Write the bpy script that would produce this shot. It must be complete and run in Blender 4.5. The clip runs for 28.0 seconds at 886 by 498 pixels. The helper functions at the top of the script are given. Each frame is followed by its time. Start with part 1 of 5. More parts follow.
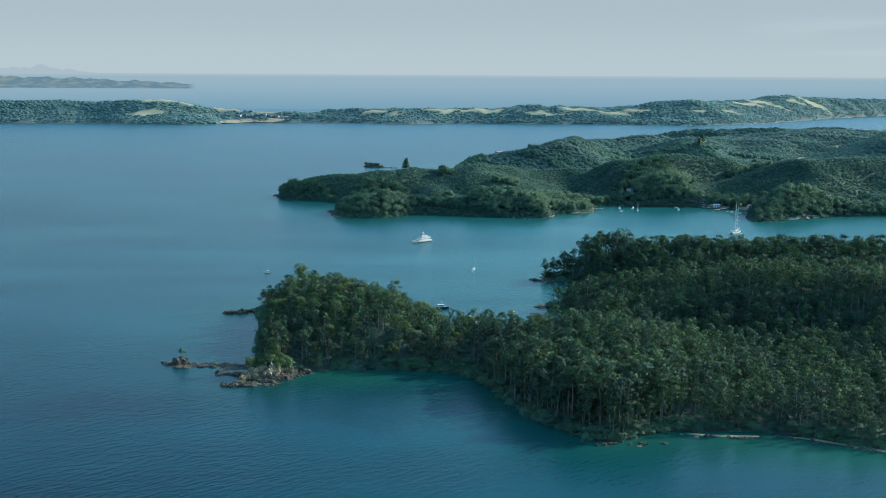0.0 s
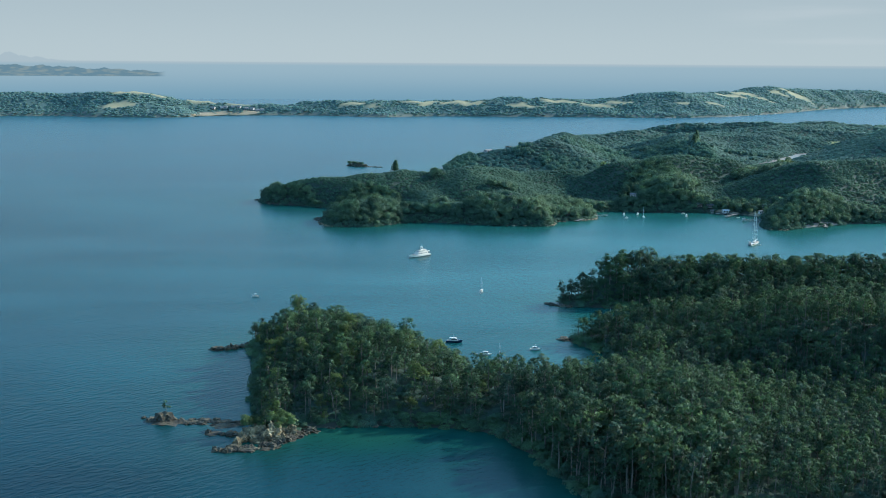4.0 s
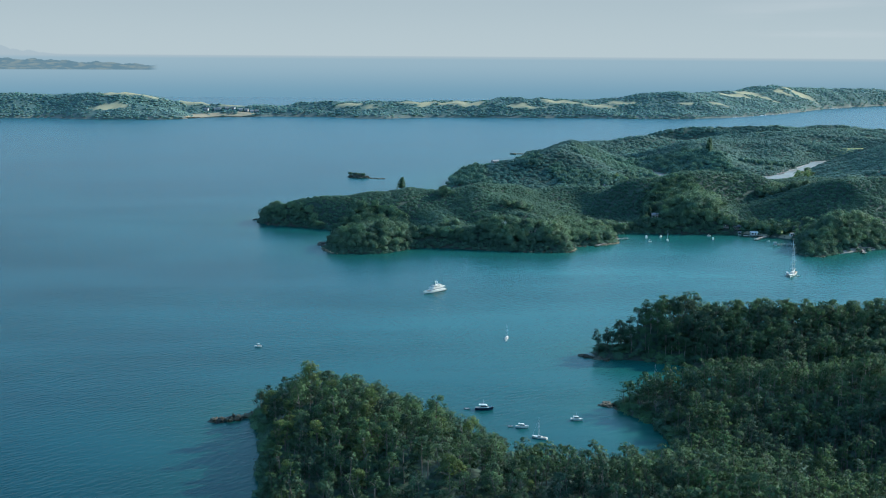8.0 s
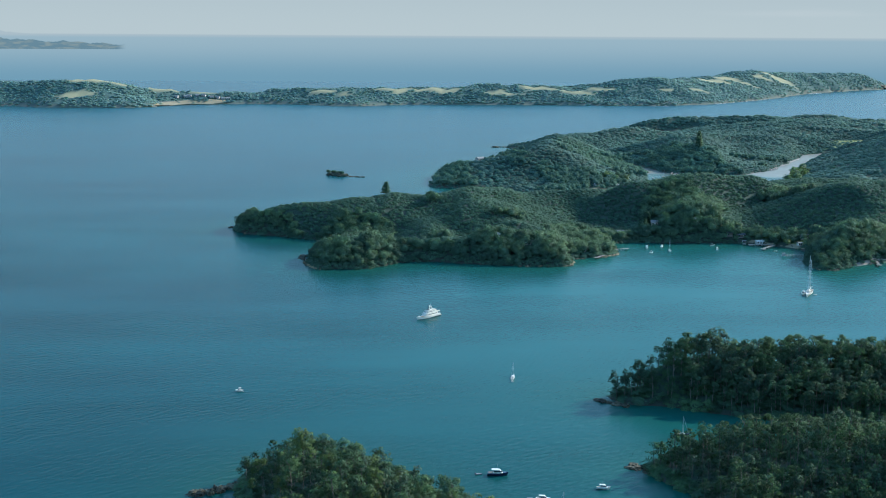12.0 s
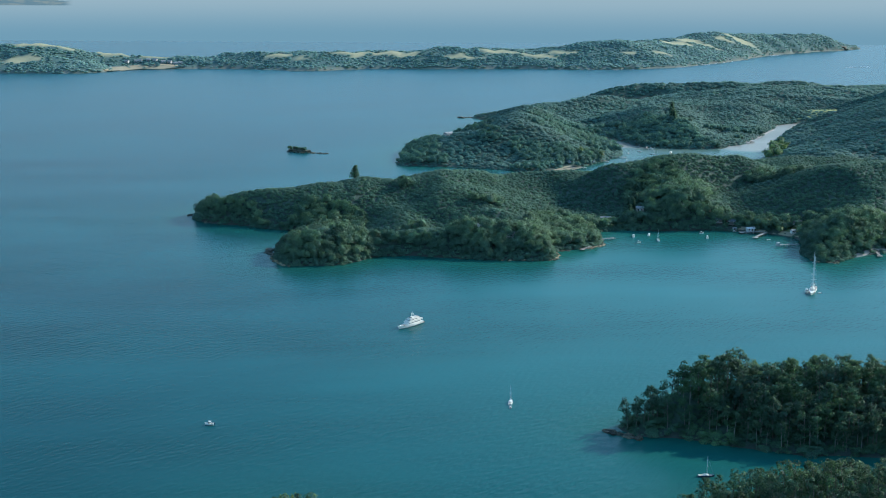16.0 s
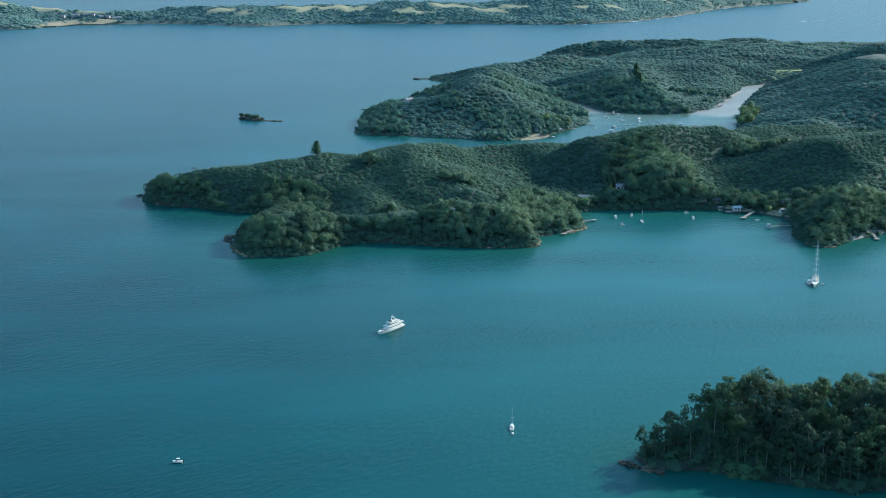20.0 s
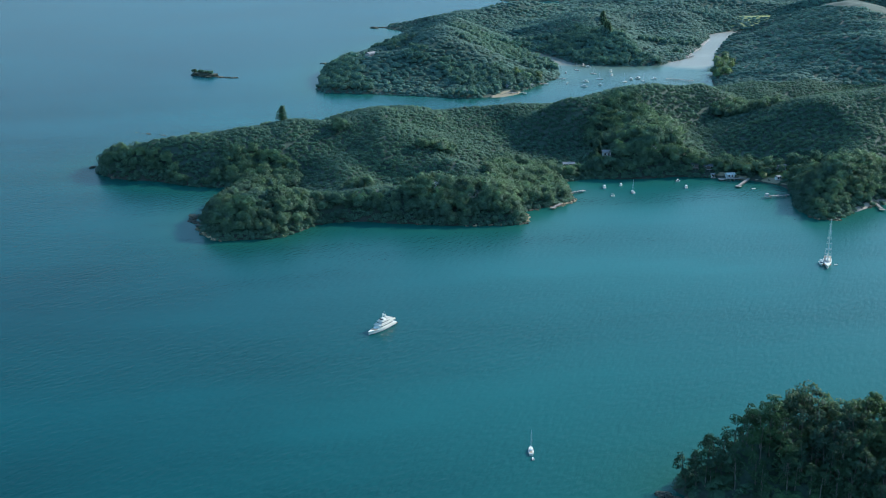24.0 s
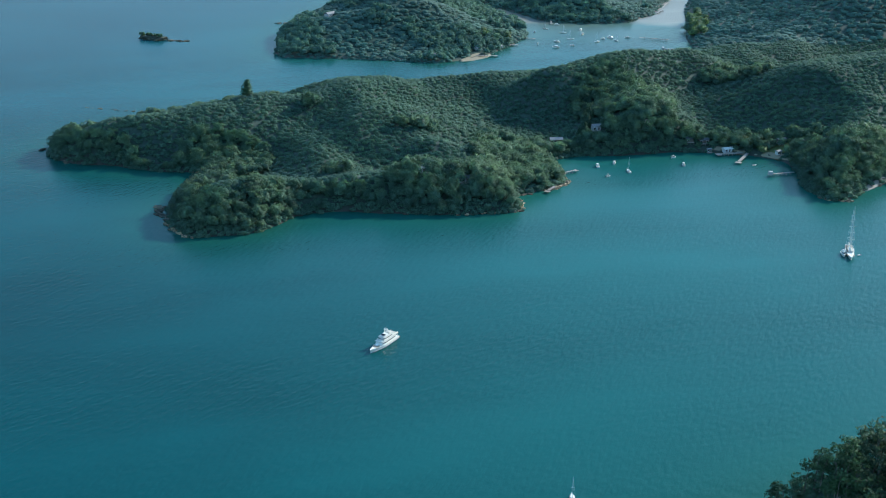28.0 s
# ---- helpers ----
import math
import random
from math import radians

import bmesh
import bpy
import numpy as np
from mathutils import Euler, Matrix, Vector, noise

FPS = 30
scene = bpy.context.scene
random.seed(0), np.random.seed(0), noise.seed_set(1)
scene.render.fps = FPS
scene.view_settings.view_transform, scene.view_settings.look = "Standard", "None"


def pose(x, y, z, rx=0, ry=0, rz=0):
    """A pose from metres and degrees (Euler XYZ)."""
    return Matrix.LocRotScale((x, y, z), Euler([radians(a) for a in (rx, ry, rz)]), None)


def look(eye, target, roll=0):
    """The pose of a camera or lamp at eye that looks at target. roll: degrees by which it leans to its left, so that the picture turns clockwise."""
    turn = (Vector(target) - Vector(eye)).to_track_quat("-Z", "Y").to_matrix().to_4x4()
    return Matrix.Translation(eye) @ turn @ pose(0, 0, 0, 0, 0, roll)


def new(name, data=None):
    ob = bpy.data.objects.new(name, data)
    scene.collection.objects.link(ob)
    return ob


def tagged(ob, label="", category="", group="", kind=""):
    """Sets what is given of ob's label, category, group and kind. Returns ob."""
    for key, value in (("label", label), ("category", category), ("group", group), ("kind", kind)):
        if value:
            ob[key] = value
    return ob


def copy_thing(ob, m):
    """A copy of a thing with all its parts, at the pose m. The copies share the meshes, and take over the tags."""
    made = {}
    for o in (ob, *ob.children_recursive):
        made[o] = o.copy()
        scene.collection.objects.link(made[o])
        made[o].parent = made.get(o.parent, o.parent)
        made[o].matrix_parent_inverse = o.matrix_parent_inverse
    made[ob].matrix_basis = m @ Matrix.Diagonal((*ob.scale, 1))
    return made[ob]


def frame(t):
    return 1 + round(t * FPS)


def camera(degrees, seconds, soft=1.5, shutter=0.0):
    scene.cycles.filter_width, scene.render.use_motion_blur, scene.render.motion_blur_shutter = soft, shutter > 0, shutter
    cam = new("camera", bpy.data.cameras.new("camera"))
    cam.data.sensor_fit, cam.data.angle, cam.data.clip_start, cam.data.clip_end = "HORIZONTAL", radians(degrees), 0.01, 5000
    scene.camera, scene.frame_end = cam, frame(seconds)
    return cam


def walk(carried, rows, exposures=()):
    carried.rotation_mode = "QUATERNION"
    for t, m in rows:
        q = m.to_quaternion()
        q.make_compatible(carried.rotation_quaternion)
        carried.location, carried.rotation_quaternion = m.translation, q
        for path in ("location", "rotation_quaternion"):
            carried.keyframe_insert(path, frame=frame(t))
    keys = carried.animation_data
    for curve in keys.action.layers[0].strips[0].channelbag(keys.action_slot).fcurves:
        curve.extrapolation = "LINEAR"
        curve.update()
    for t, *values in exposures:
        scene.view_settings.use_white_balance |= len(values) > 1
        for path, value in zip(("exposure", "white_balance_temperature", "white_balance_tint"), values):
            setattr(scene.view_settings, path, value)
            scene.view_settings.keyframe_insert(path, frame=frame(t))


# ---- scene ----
cam = camera(38.1, 28.0, soft=1.0)
EXPOSURE, SKY, SUN = 0.58, 0.15, 4.0
SKY_TINT = (0.97, 1.36, 1.40)
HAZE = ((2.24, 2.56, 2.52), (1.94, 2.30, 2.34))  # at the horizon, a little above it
# sea, coast and hills of the backdrop have distance haze painted in
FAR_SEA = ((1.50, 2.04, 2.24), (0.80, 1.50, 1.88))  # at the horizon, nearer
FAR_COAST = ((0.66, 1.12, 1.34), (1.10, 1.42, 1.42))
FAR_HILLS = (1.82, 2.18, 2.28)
METRES, EYE, TILT, LEAN, TURN = 540.0, 136.8, -7.75, -0.35, 0.0
ROWS = [
    (0.0, 0.0, 0.0, 0.0, -0.0, 0.0, 0.0),
    (0.5, -0.0052, 0.0178, 0.0034, -0.38, -0.15, 0.05),
    (1.0, -0.0109, 0.0372, 0.0073, -0.82, -0.32, 0.11),
    (1.5, -0.0163, 0.0549, 0.0112, -1.15, -0.47, 0.12),
    (2.0, -0.0214, 0.0747, 0.0158, -1.22, -0.5, 0.15),
    (2.5, -0.0261, 0.0929, 0.0204, -1.24, -0.53, 0.14),
    (3.0, -0.0311, 0.112, 0.0261, -1.24, -0.53, 0.12),
    (3.5, -0.0354, 0.1293, 0.0318, -1.25, -0.53, 0.12),
    (5.5, -0.0504, 0.2019, 0.0578, -1.25, -0.53, 0.14),
    (6.0, -0.0539, 0.22, 0.0647, -1.28, -0.55, 0.13),
    (6.5, -0.0574, 0.2356, 0.0712, -1.33, -0.59, 0.14),
    (7.0, -0.0607, 0.2539, 0.078, -1.38, -0.66, 0.16),
    (7.5, -0.0638, 0.2703, 0.0841, -1.45, -0.72, 0.15),
    (8.0, -0.067, 0.2873, 0.0909, -1.57, -0.83, 0.21),
    (8.5, -0.0703, 0.3026, 0.0972, -1.71, -0.92, 0.25),
    (9.0, -0.0736, 0.3198, 0.1036, -1.87, -1.02, 0.27),
    (9.5, -0.0766, 0.3353, 0.1099, -2.02, -1.12, 0.31),
    (10.0, -0.0798, 0.3521, 0.1163, -2.18, -1.24, 0.33),
    (10.5, -0.0822, 0.3682, 0.1221, -2.33, -1.33, 0.34),
    (11.0, -0.0854, 0.3846, 0.1283, -2.5, -1.43, 0.35),
    (11.5, -0.0884, 0.4003, 0.1339, -2.66, -1.54, 0.37),
    (12.0, -0.0914, 0.417, 0.14, -2.87, -1.74, 0.4),
    (12.5, -0.0949, 0.4298, 0.1464, -3.09, -1.96, 0.45),
    (14.5, -0.1073, 0.4947, 0.1702, -4.08, -2.91, 0.59),
    (15.0, -0.1105, 0.5113, 0.1759, -4.38, -3.17, 0.62),
    (15.5, -0.114, 0.5262, 0.1812, -4.66, -3.41, 0.65),
    (16.0, -0.1172, 0.5426, 0.1868, -4.96, -3.67, 0.7),
    (16.5, -0.121, 0.5582, 0.192, -5.25, -3.91, 0.72),
    (17.0, -0.1246, 0.5747, 0.1973, -5.55, -4.17, 0.75),
    (17.5, -0.1276, 0.59, 0.2021, -5.83, -4.41, 0.78),
    (18.0, -0.1321, 0.6073, 0.2071, -6.18, -4.66, 0.81),
    (18.5, -0.1351, 0.6223, 0.2125, -6.49, -4.94, 0.83),
    (19.0, -0.1391, 0.6387, 0.2176, -6.87, -5.26, 0.89),
    (19.5, -0.1427, 0.6541, 0.2226, -7.21, -5.61, 0.92),
    (20.0, -0.1467, 0.671, 0.228, -7.58, -5.97, 0.94),
    (20.5, -0.1504, 0.6868, 0.2329, -7.91, -6.31, 0.98),
    (21.0, -0.1547, 0.7046, 0.2374, -8.28, -6.65, 1.04),
    (21.5, -0.1597, 0.7193, 0.2421, -8.62, -6.99, 1.04),
    (23.5, -0.1731, 0.7786, 0.2615, -9.83, -8.44, 1.31),
    (24.0, -0.1776, 0.7955, 0.2664, -10.18, -8.82, 1.34),
    (24.5, -0.1817, 0.8109, 0.271, -10.51, -9.17, 1.39),
    (25.0, -0.1859, 0.8279, 0.2758, -10.86, -9.54, 1.45),
    (25.5, -0.1902, 0.8436, 0.2805, -11.18, -9.88, 1.5),
    (26.0, -0.1945, 0.8613, 0.2853, -11.54, -10.25, 1.56),
    (26.5, -0.1988, 0.8768, 0.2899, -11.86, -10.58, 1.58),
    (27.0, -0.2036, 0.894, 0.2945, -12.25, -10.88, 1.62),
    (27.5, -0.2074, 0.9104, 0.299, -12.6, -11.17, 1.67),
    (28.0, -0.2123, 0.9265, 0.3044, -13.1, -11.48, 1.76),
]
walk(cam, [(t, pose(0, 0, EYE, TILT, LEAN, TURN) @ pose(METRES * x, METRES * y, METRES * z, 90 + pitch, roll, yaw)) for t, x, y, z, yaw, pitch, roll in ROWS],
     exposures=[(0.0, EXPOSURE, 5900, 10), (28.0, EXPOSURE, 5900, 10)])

# ---- world and sun ----
SUN_TO = Vector((0.776, 0.448, 0.445)).normalized()
world = bpy.data.worlds.new("sky")
scene.world = world
world.use_nodes = True
wn, wl = world.node_tree.nodes, world.node_tree.links
wn.clear()
w_out, w_bg = wn.new("ShaderNodeOutputWorld"), wn.new("ShaderNodeBackground")
w_sky = wn.new("ShaderNodeTexSky")
w_sky.sky_type, w_sky.sun_disc = "NISHITA", False
w_sky.sun_elevation = math.asin(SUN_TO.z)
w_sky.sun_rotation = math.atan2(SUN_TO.x, SUN_TO.y)
w_sky.air_density, w_sky.dust_density, w_sky.ozone_density = 1.0, 0.6, 2.0
w_bg.inputs["Strength"].default_value = SKY
# haze near the horizon, and the open sea and a faint coast beyond the charted water, below the level of the eye
w_dir, w_sep = wn.new("ShaderNodeTexCoord"), wn.new("ShaderNodeSeparateXYZ")
wl.new(w_dir.outputs["Generated"], w_sep.inputs[0])


def w_math(op, a, b=0.0):
    m = wn.new("ShaderNodeMath")
    m.operation = op
    for k, v in enumerate((a, b)):
        if isinstance(v, (int, float)):
            m.inputs[k].default_value = v
        else:
            wl.new(v, m.inputs[k])
    return m.outputs[0]


def w_step(v, lo, hi):
    r = wn.new("ShaderNodeMapRange")
    r.interpolation_type = "SMOOTHSTEP"
    r.inputs[1].default_value, r.inputs[2].default_value = lo, hi
    wl.new(v, r.inputs[0])
    return r.outputs[0]


def w_mix(f, a, b):
    m = wn.new("ShaderNodeMix")
    m.data_type = "RGBA"
    wl.new(f, m.inputs["Factor"])
    for k, v in (("A", a), ("B", b)):
        if isinstance(v, tuple):
            m.inputs[k].default_value = (*v, 1)
        else:
            wl.new(v, m.inputs[k])
    return m.outputs["Result"]


w_x, w_y, w_z = w_sep.outputs
w_u = w_math("DIVIDE", w_x, w_math("MAXIMUM", w_y, 0.05))
w_cloud = wn.new("ShaderNodeTexNoise")
w_cloud.inputs["Scale"].default_value, w_cloud.inputs["Detail"].default_value = 3.0, 5
w_flat = wn.new("ShaderNodeVectorMath")
w_flat.operation = "MULTIPLY"
w_flat.inputs[1].default_value = (1.5, 1.5, 22.0)
wl.new(w_dir.outputs["Generated"], w_flat.inputs[0])
wl.new(w_flat.outputs[0], w_cloud.inputs["Vector"])
w_hue = wn.new("ShaderNodeMix")
w_hue.data_type, w_hue.blend_type = "RGBA", "MULTIPLY"
w_hue.inputs["Factor"].default_value = 1.0
w_hue.inputs["B"].default_value = (*SKY_TINT, 1)
wl.new(w_sky.outputs[0], w_hue.inputs["A"])
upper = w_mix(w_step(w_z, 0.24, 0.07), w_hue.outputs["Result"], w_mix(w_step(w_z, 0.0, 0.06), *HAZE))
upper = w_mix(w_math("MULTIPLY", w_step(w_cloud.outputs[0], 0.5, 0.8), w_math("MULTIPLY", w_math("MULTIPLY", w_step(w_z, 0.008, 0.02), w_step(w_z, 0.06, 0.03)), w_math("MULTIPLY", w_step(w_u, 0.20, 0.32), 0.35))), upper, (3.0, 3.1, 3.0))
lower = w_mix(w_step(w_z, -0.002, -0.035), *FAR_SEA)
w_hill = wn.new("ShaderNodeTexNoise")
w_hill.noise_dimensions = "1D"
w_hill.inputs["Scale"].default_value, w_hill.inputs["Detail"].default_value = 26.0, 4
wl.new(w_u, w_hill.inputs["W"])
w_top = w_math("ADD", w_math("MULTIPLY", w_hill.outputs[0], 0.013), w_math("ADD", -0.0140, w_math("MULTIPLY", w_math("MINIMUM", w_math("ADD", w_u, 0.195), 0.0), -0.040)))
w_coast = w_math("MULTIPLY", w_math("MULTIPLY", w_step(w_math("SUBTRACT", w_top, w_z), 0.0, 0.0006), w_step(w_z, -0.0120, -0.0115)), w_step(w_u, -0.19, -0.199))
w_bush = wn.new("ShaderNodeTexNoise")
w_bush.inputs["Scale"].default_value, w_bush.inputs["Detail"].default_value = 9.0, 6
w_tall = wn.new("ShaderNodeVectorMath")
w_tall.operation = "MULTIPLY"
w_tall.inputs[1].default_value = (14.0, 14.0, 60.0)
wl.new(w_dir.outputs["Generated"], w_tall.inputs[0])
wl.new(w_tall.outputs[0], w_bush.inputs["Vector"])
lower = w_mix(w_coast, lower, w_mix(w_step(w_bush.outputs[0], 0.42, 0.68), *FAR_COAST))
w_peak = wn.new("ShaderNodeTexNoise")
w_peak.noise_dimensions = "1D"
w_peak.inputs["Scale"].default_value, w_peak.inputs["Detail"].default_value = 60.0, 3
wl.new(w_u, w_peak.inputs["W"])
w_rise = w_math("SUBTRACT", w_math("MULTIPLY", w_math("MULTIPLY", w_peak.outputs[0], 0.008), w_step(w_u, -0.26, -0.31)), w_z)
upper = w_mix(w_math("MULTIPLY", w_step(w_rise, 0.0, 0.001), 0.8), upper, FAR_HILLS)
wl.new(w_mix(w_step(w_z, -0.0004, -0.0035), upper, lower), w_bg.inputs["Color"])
wl.new(w_bg.outputs[0], w_out.inputs[0])

sun = new("sun", bpy.data.lights.new("sun", "SUN"))
sun.data.energy, sun.data.angle, sun.data.color = SUN, radians(0.5), (1.0, 0.93, 0.80)
sun.matrix_world = look(SUN_TO * 500, (0, 0, 0))

# ---- materials ----
def mat(name, base, rough=0.7, metal=0.0, spec=0.4, spread=0.25, grain=1.0, bump=0.0, translucent=0.0, second=None, big=0.03, soft=False, sprays=2.2, holes=0.0, dapples=0.5, haze_sheen=0.0):
    """A surface with variation at two scales: patches (big, per metre) and grain."""
    m = bpy.data.materials.new(name)
    m.use_nodes = True
    n, l = m.node_tree.nodes, m.node_tree.links
    b = n["Principled BSDF"]
    b.inputs["Roughness"].default_value, b.inputs["Metallic"].default_value = rough, metal
    b.inputs["Specular IOR Level"].default_value = spec
    # blue-tinted sheen lifts foliage tones to imitate haze
    if haze_sheen:
        b.inputs["Sheen Weight"].default_value, b.inputs["Sheen Roughness"].default_value = haze_sheen, 0.55
        b.inputs["Sheen Tint"].default_value = (0.72, 0.90, 1.0, 1)
    geo = n.new("ShaderNodeNewGeometry")
    n1, n2 = n.new("ShaderNodeTexNoise"), n.new("ShaderNodeTexNoise")
    n1.inputs["Scale"].default_value, n2.inputs["Scale"].default_value = big, grain
    n1.inputs["Detail"].default_value = 4
    l.new(geo.outputs["Position"], n1.inputs["Vector"])
    l.new(geo.outputs["Position"], n2.inputs["Vector"])
    second = second or tuple(c * (1 - spread) for c in base)
    mix = n.new("ShaderNodeMix")
    mix.data_type = "RGBA"
    mix.inputs["A"].default_value, mix.inputs["B"].default_value = (*second, 1), (*base, 1)
    ramp = n.new("ShaderNodeMapRange")
    ramp.inputs[1].default_value, ramp.inputs[2].default_value = 0.35, 0.65
    l.new(n1.outputs[0], ramp.inputs[0])
    l.new(ramp.outputs[0], mix.inputs["Factor"])
    val = n.new("ShaderNodeMapRange")
    val.inputs[1].default_value, val.inputs[2].default_value = 0.25, 0.75
    val.inputs[3].default_value, val.inputs[4].default_value = 1 - spread, 1 + spread
    l.new(n2.outputs[0], val.inputs[0])
    info = n.new("ShaderNodeObjectInfo")
    rnd = n.new("ShaderNodeMapRange")
    rnd.inputs[3].default_value, rnd.inputs[4].default_value = 1 - spread * 0.6, 1 + spread * 0.6
    l.new(info.outputs["Random"], rnd.inputs[0])
    mul = n.new("ShaderNodeMath")
    mul.operation = "MULTIPLY"
    l.new(val.outputs[0], mul.inputs[0])
    l.new(rnd.outputs[0], mul.inputs[1])
    sc = n.new("ShaderNodeVectorMath")
    sc.operation = "SCALE"
    l.new(mix.outputs["Result"], sc.inputs[0])
    l.new(mul.outputs[0], sc.inputs["Scale"])
    l.new(sc.outputs[0], b.inputs["Base Color"])
    if bump:
        bp = n.new("ShaderNodeBump")
        bp.inputs["Strength"].default_value, bp.inputs["Distance"].default_value = bump, 0.3
        l.new(n2.outputs[0], bp.inputs["Height"])
        l.new(bp.outputs[0], b.inputs["Normal"])
    if soft:
        at, turn = n.new("ShaderNodeAttribute"), n.new("ShaderNodeVectorTransform")
        at.attribute_name = "soft"
        turn.vector_type, turn.convert_from, turn.convert_to = "NORMAL", "OBJECT", "WORLD"
        l.new(at.outputs["Vector"], turn.inputs[0])
        fine, bp = n.new("ShaderNodeTexNoise"), n.new("ShaderNodeBump")
        fine.inputs["Scale"].default_value, fine.inputs["Detail"].default_value = sprays, 2
        bp.inputs["Strength"].default_value, bp.inputs["Distance"].default_value = 1.4 * dapples, 0.5 / sprays
        l.new(geo.outputs["Position"], fine.inputs["Vector"])
        l.new(fine.outputs[0], bp.inputs["Height"])
        l.new(turn.outputs[0], bp.inputs["Normal"])
        l.new(bp.outputs[0], b.inputs["Normal"])
        dapple = n.new("ShaderNodeMapRange")
        dapple.inputs[1].default_value, dapple.inputs[2].default_value = 0.3, 0.7
        dapple.inputs[3].default_value, dapple.inputs[4].default_value = 1 - dapples, 1 + dapples
        l.new(fine.outputs[0], dapple.inputs[0])
        leafy = n.new("ShaderNodeVectorMath")
        leafy.operation = "SCALE"
        l.new(sc.outputs[0], leafy.inputs[0])
        l.new(dapple.outputs[0], leafy.inputs["Scale"])
        l.new(leafy.outputs[0], b.inputs["Base Color"])
        sc = leafy
        if holes:
            cut = n.new("ShaderNodeMath")
            cut.operation = "GREATER_THAN"
            cut.inputs[1].default_value = holes
            l.new(fine.outputs[0], cut.inputs[0])
    if translucent:
        tr, mx = n.new("ShaderNodeBsdfTranslucent"), n.new("ShaderNodeMixShader")
        warm = n.new("ShaderNodeVectorMath")
        warm.operation = "MULTIPLY"
        warm.inputs[1].default_value = (0.9, 1.25, 0.75)
        l.new(sc.outputs[0], warm.inputs[0])
        l.new(warm.outputs[0], tr.inputs[0])
        mx.inputs[0].default_value = translucent
        l.new(b.outputs[0], mx.inputs[1])
        l.new(tr.outputs[0], mx.inputs[2])
        end = mx.outputs[0]
        if soft and holes:
            gap, mh = n.new("ShaderNodeBsdfTransparent"), n.new("ShaderNodeMixShader")
            l.new(cut.outputs[0], mh.inputs[0])
            l.new(gap.outputs[0], mh.inputs[1])
            l.new(end, mh.inputs[2])
            end = mh.outputs[0]
        l.new(end, n["Material Output"].inputs[0])
    return m


M_LEAF = mat("kanuka_leaves", (0.082, 0.146, 0.062), 0.7, spec=0.15, spread=0.40, grain=0.16, translucent=0.2, second=(0.050, 0.094, 0.056), big=0.05, soft=True, sprays=2.6, holes=0.49)
M_BROAD = mat("broadleaf_leaves", (0.102, 0.168, 0.092), 0.7, spec=0.15, spread=0.45, grain=0.16, translucent=0.28, second=(0.064, 0.120, 0.078), big=0.04, soft=True, sprays=1.6, holes=0.43, haze_sheen=0.08)
# sunlit tone painted into some spit crowns; crag shrubs' own yellow-green
M_LIGHT = mat("sunlit_yellow_green_leaves", (0.125, 0.178, 0.070), 0.65, spec=0.15, spread=0.35, grain=0.2, translucent=0.35, soft=True, sprays=2.4, holes=0.47)
M_BRIGHT = mat("fresh_leaves", (0.145, 0.215, 0.085), 0.6, spec=0.2, spread=0.3, grain=0.4, translucent=0.3, soft=True)
M_SCRUB = mat("hill_scrub", (0.076, 0.134, 0.084), 0.8, spec=0.1, spread=0.28, grain=0.25, translucent=0.4, second=(0.056, 0.108, 0.074), big=0.015, soft=True, sprays=1.2, holes=0.40, haze_sheen=0.08)
# lagoon hills: leaf colour lightened and blued in place of aerial haze
M_HILLBUSH = mat("hazed_lagoon_bush", (0.118, 0.208, 0.156), 0.8, spec=0.1, spread=0.18, grain=0.10, translucent=0.36, second=(0.086, 0.154, 0.122), big=0.012, soft=True, sprays=0.7, dapples=0.3, haze_sheen=0.05)
# far island bush: distance haze put into a paler, bluer leaf colour
M_FARBUSH = mat("hazed_far_bush", (0.215, 0.330, 0.285), 0.8, spec=0.1, spread=0.14, grain=0.07, translucent=0.45, second=(0.180, 0.286, 0.256), big=0.008, soft=True, sprays=0.25, dapples=0.18, haze_sheen=0.08)
M_PINE = mat("pine_needles", (0.074, 0.142, 0.060), 0.7, spec=0.12, spread=0.40, grain=0.16, translucent=0.13, second=(0.050, 0.096, 0.064), big=0.05, soft=True, sprays=2.6, holes=0.47)
M_TRUNK = mat("pale_bark", (0.19, 0.175, 0.14), 0.8, spread=0.3, grain=1.5)
M_SOIL = mat("forest_floor", (0.060, 0.055, 0.035), 0.9, spread=0.4, grain=0.4, second=(0.045, 0.055, 0.030))
M_ROCK = mat("shore_rock", (0.120, 0.102, 0.058), 0.85, spread=0.6, grain=1.4, bump=1.0, second=(0.042, 0.040, 0.028), big=0.3)
M_CRAG = mat("tan_sandstone", (0.42, 0.32, 0.17), 0.85, spread=0.5, grain=1.2, bump=1.0, second=(0.085, 0.078, 0.052), big=0.35)


def attr_mix(m, name, colour):
    """Mixes a further colour into a material where the mesh attribute says so."""
    n, l = m.node_tree.nodes, m.node_tree.links
    b = n["Principled BSDF"]
    src = b.inputs["Base Color"].links[0].from_socket
    at = n.new("ShaderNodeAttribute")
    at.attribute_name = name
    mx = n.new("ShaderNodeMix")
    mx.data_type = "RGBA"
    mx.inputs["B"].default_value = (*colour, 1)
    l.new(at.outputs["Fac"], mx.inputs["Factor"])
    l.new(src, mx.inputs["A"])
    l.new(mx.outputs["Result"], b.inputs["Base Color"])


M_LAND = mat("bush_ground", (0.046, 0.080, 0.052), 0.9, spread=0.4, grain=0.4, second=(0.036, 0.064, 0.044))
attr_mix(M_LAND, "shore", (0.055, 0.050, 0.038))
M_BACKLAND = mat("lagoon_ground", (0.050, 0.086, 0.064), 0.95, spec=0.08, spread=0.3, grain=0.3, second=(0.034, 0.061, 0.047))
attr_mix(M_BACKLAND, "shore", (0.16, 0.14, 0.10))
